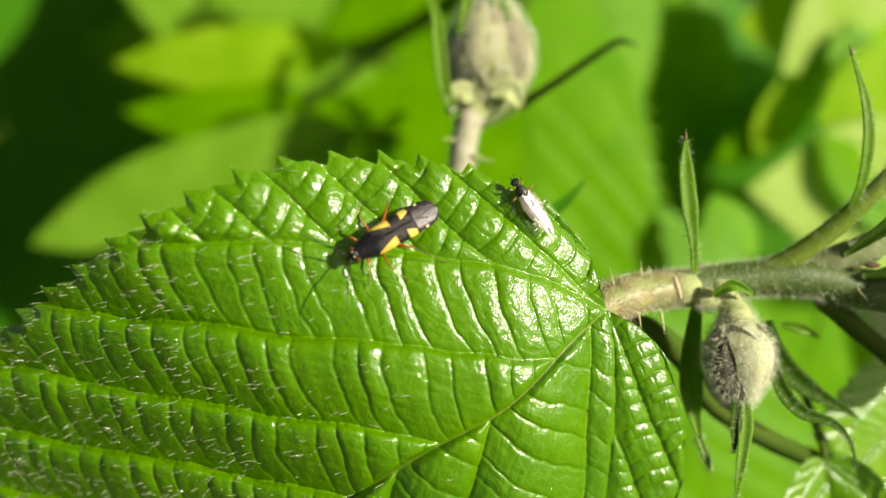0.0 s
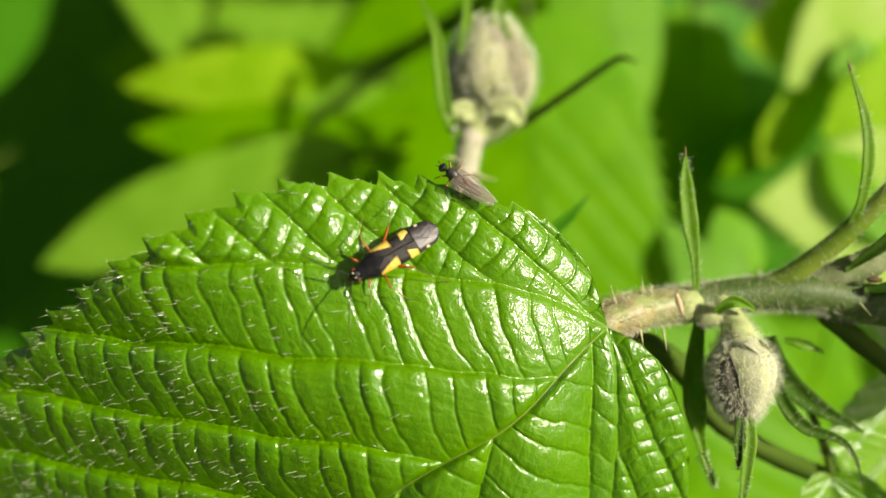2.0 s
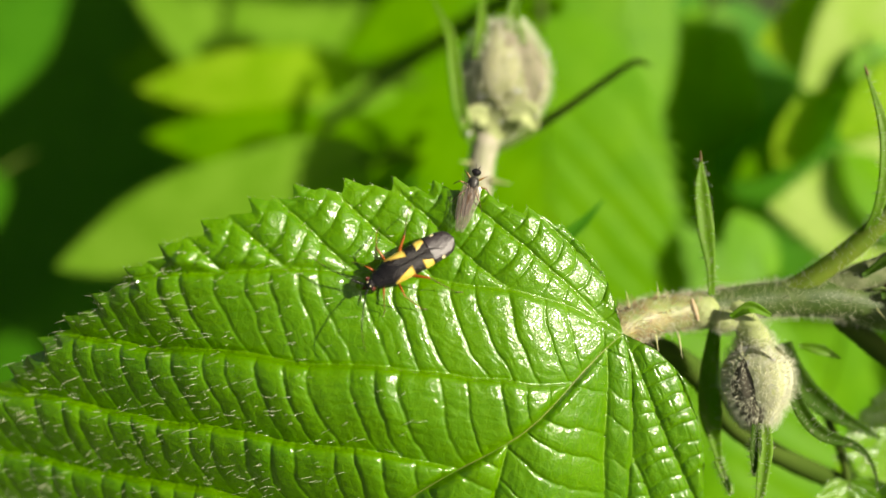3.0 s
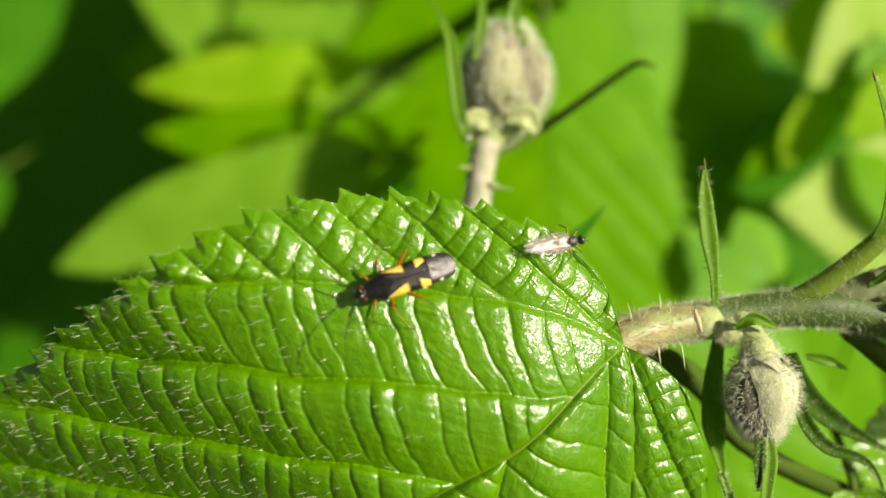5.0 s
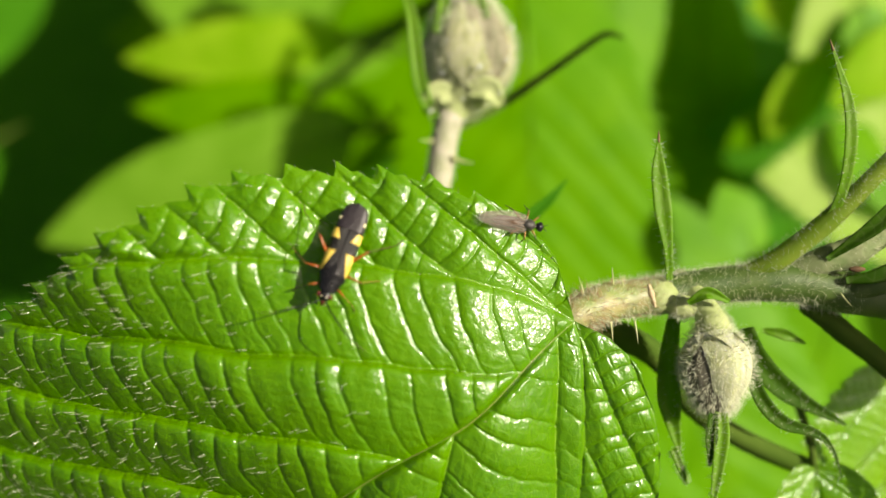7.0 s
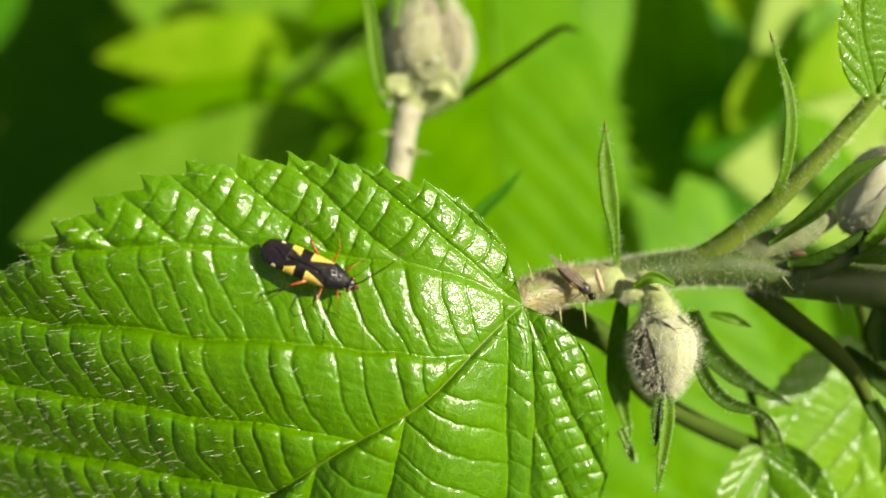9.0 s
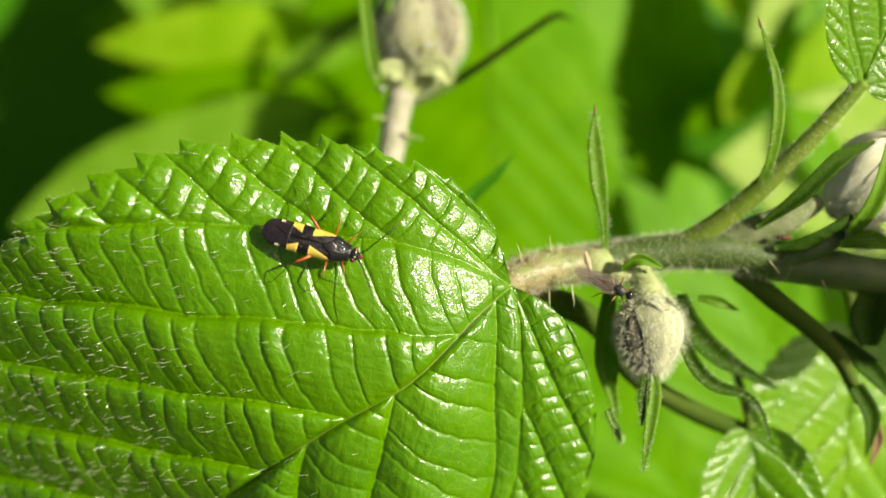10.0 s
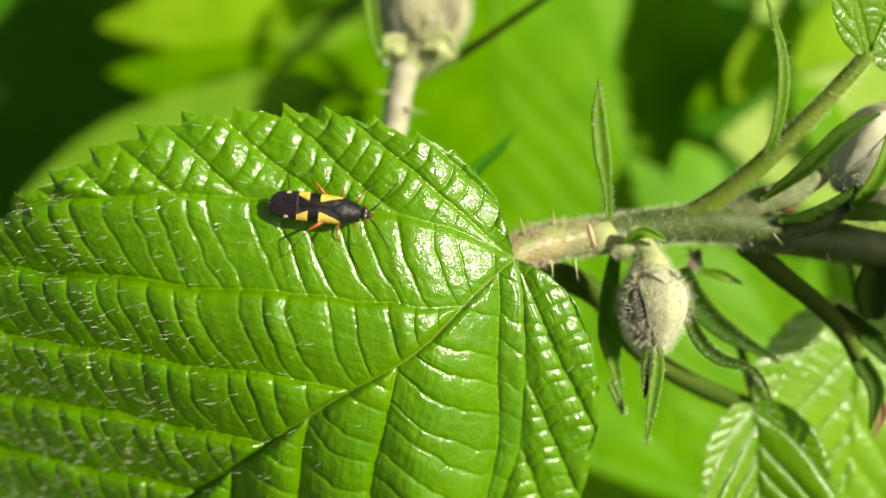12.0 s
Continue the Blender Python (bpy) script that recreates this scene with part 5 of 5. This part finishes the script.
def motions():
    bug_rows = [
        # seconds, u, v, lift, heading
        (0.0, -2.60, -0.33, 1.05, -147), (0.5, -2.56, -0.34, 1.05, -147), (1.0, -2.58, -0.36, 1.05, -147), (1.5, -2.60, -0.36, 1.05, -147), (2.0, -2.56, -0.34, 1.05, -147), (2.5, -2.53, -0.45, 1.05, -147),
        (3.5, -2.54, -0.70, 1.05, -152), (4.5, -2.54, -0.93, 1.05, -157), (5.0, -2.48, -0.80, 1.05, -159), (5.5, -2.56, -0.86, 1.05, -158), (6.0, -3.05, -0.70, 1.05, -156), (6.3, -3.10, -0.65, 1.05, -138), (6.5, -3.12, -0.61, 1.05, -125), (6.7, -3.16, -0.50, 1.05, -123),
        (7.3, -2.90, -1.2, 1.05, -88), (7.9, -2.30, -2.2, 1.05, -50), (8.3, -1.90, -2.58, 1.05, -30), (8.5, -1.80, -2.68, 1.05, -29), (9.0, -1.98, -2.50, 1.05, -24), (9.5, -1.86, -2.30, 1.05, -21), (10.0, -1.23, -2.31, 1.05, -17), (10.5, -0.98, -2.16, 1.05, -10), (11.0, -1.03, -2.08, 1.05, -8), (11.5, -0.83, -2.00, 1.05, -8), (12.0, -0.83, -1.96, 1.05, -7),
    ]
    walk(bug, [(t, on_leaf(u, v, a, w)) for t, u, v, w, a in bug_rows])
    fly_rows = [
        # seconds, u, v, w, pitch, roll, heading
        (0.0, 6.58, 1.59, 0.0, 0, 0, 128), (0.5, 6.58, 1.60, 0.0, 0, 0, 126), (1.0, 6.48, 1.54, 0.0, 0, 0, 125), (1.5, 6.38, 1.46, 0.0, 0, 0, 123), (1.8, 4.0, 3.2, 0.0, 0, 0, 140), (2.0, 2.34, 4.30, 0.0, 0, 0, 145), (2.3, 1.2, 4.2, 0.0, 0, 0, 115), (2.5, 0.52, 4.01, 0.0, 0, 0, 104),
        (3.2, 2.2, 3.4, 0.0, 0, 0, 60), (3.9, 5.8, 2.0, 0.0, 0, 0, 22), (4.5, 7.14, 1.52, 0.0, 0, 0, 9), (5.0, 7.10, 1.50, 0.0, 0, 0, 11), (5.5, 7.30, 1.53, 0.0, 0, 0, 8), (6.0, 7.13, 1.46, 0.0, 0, 0, 11), (6.5, 7.10, 1.44, 0.0, 0, 0, 9), (6.7, 7.10, 1.50, 0.0, 0, 0, 7),
        (7.3, 9.2, 1.0, -0.3, 5, 0, -30), (7.9, 11.4, 0.1, -0.7, 15, -25, -66), (8.3, 12.23, -0.69, -1.0, 10, -50, -81), (8.5, 13.54, -2.38, -1.6, 10, -62, -35), (9.0, 15.52, -3.83, -2.1, 5, -60, -44), (9.5, 17.26, -4.06, -1.8, 0, -60, -8), (10.0, 18.9, -5.4, -1.2, -15, -20, -25), (10.5, 22.46, -6.13, -0.6, 0, 0, 17),
        (11.0, 25.2, -5.5, -2.6, 40, 20, 36), (11.5, 25.6, -5.6, -5.5, 60, 0, 60), (12.0, 26.4, -6.4, -8.5, 60, 0, 40),
    ]
    walk(fly, [(t, on_leaf(u, v, a, 0.42 + w) if t < 7 else at(u, v, w) @ pose(0, 0, 0, 0, 0, a) @ pose(0, 0, 0, r, p, 0)) for t, u, v, w, p, r, a in fly_rows])


motions()
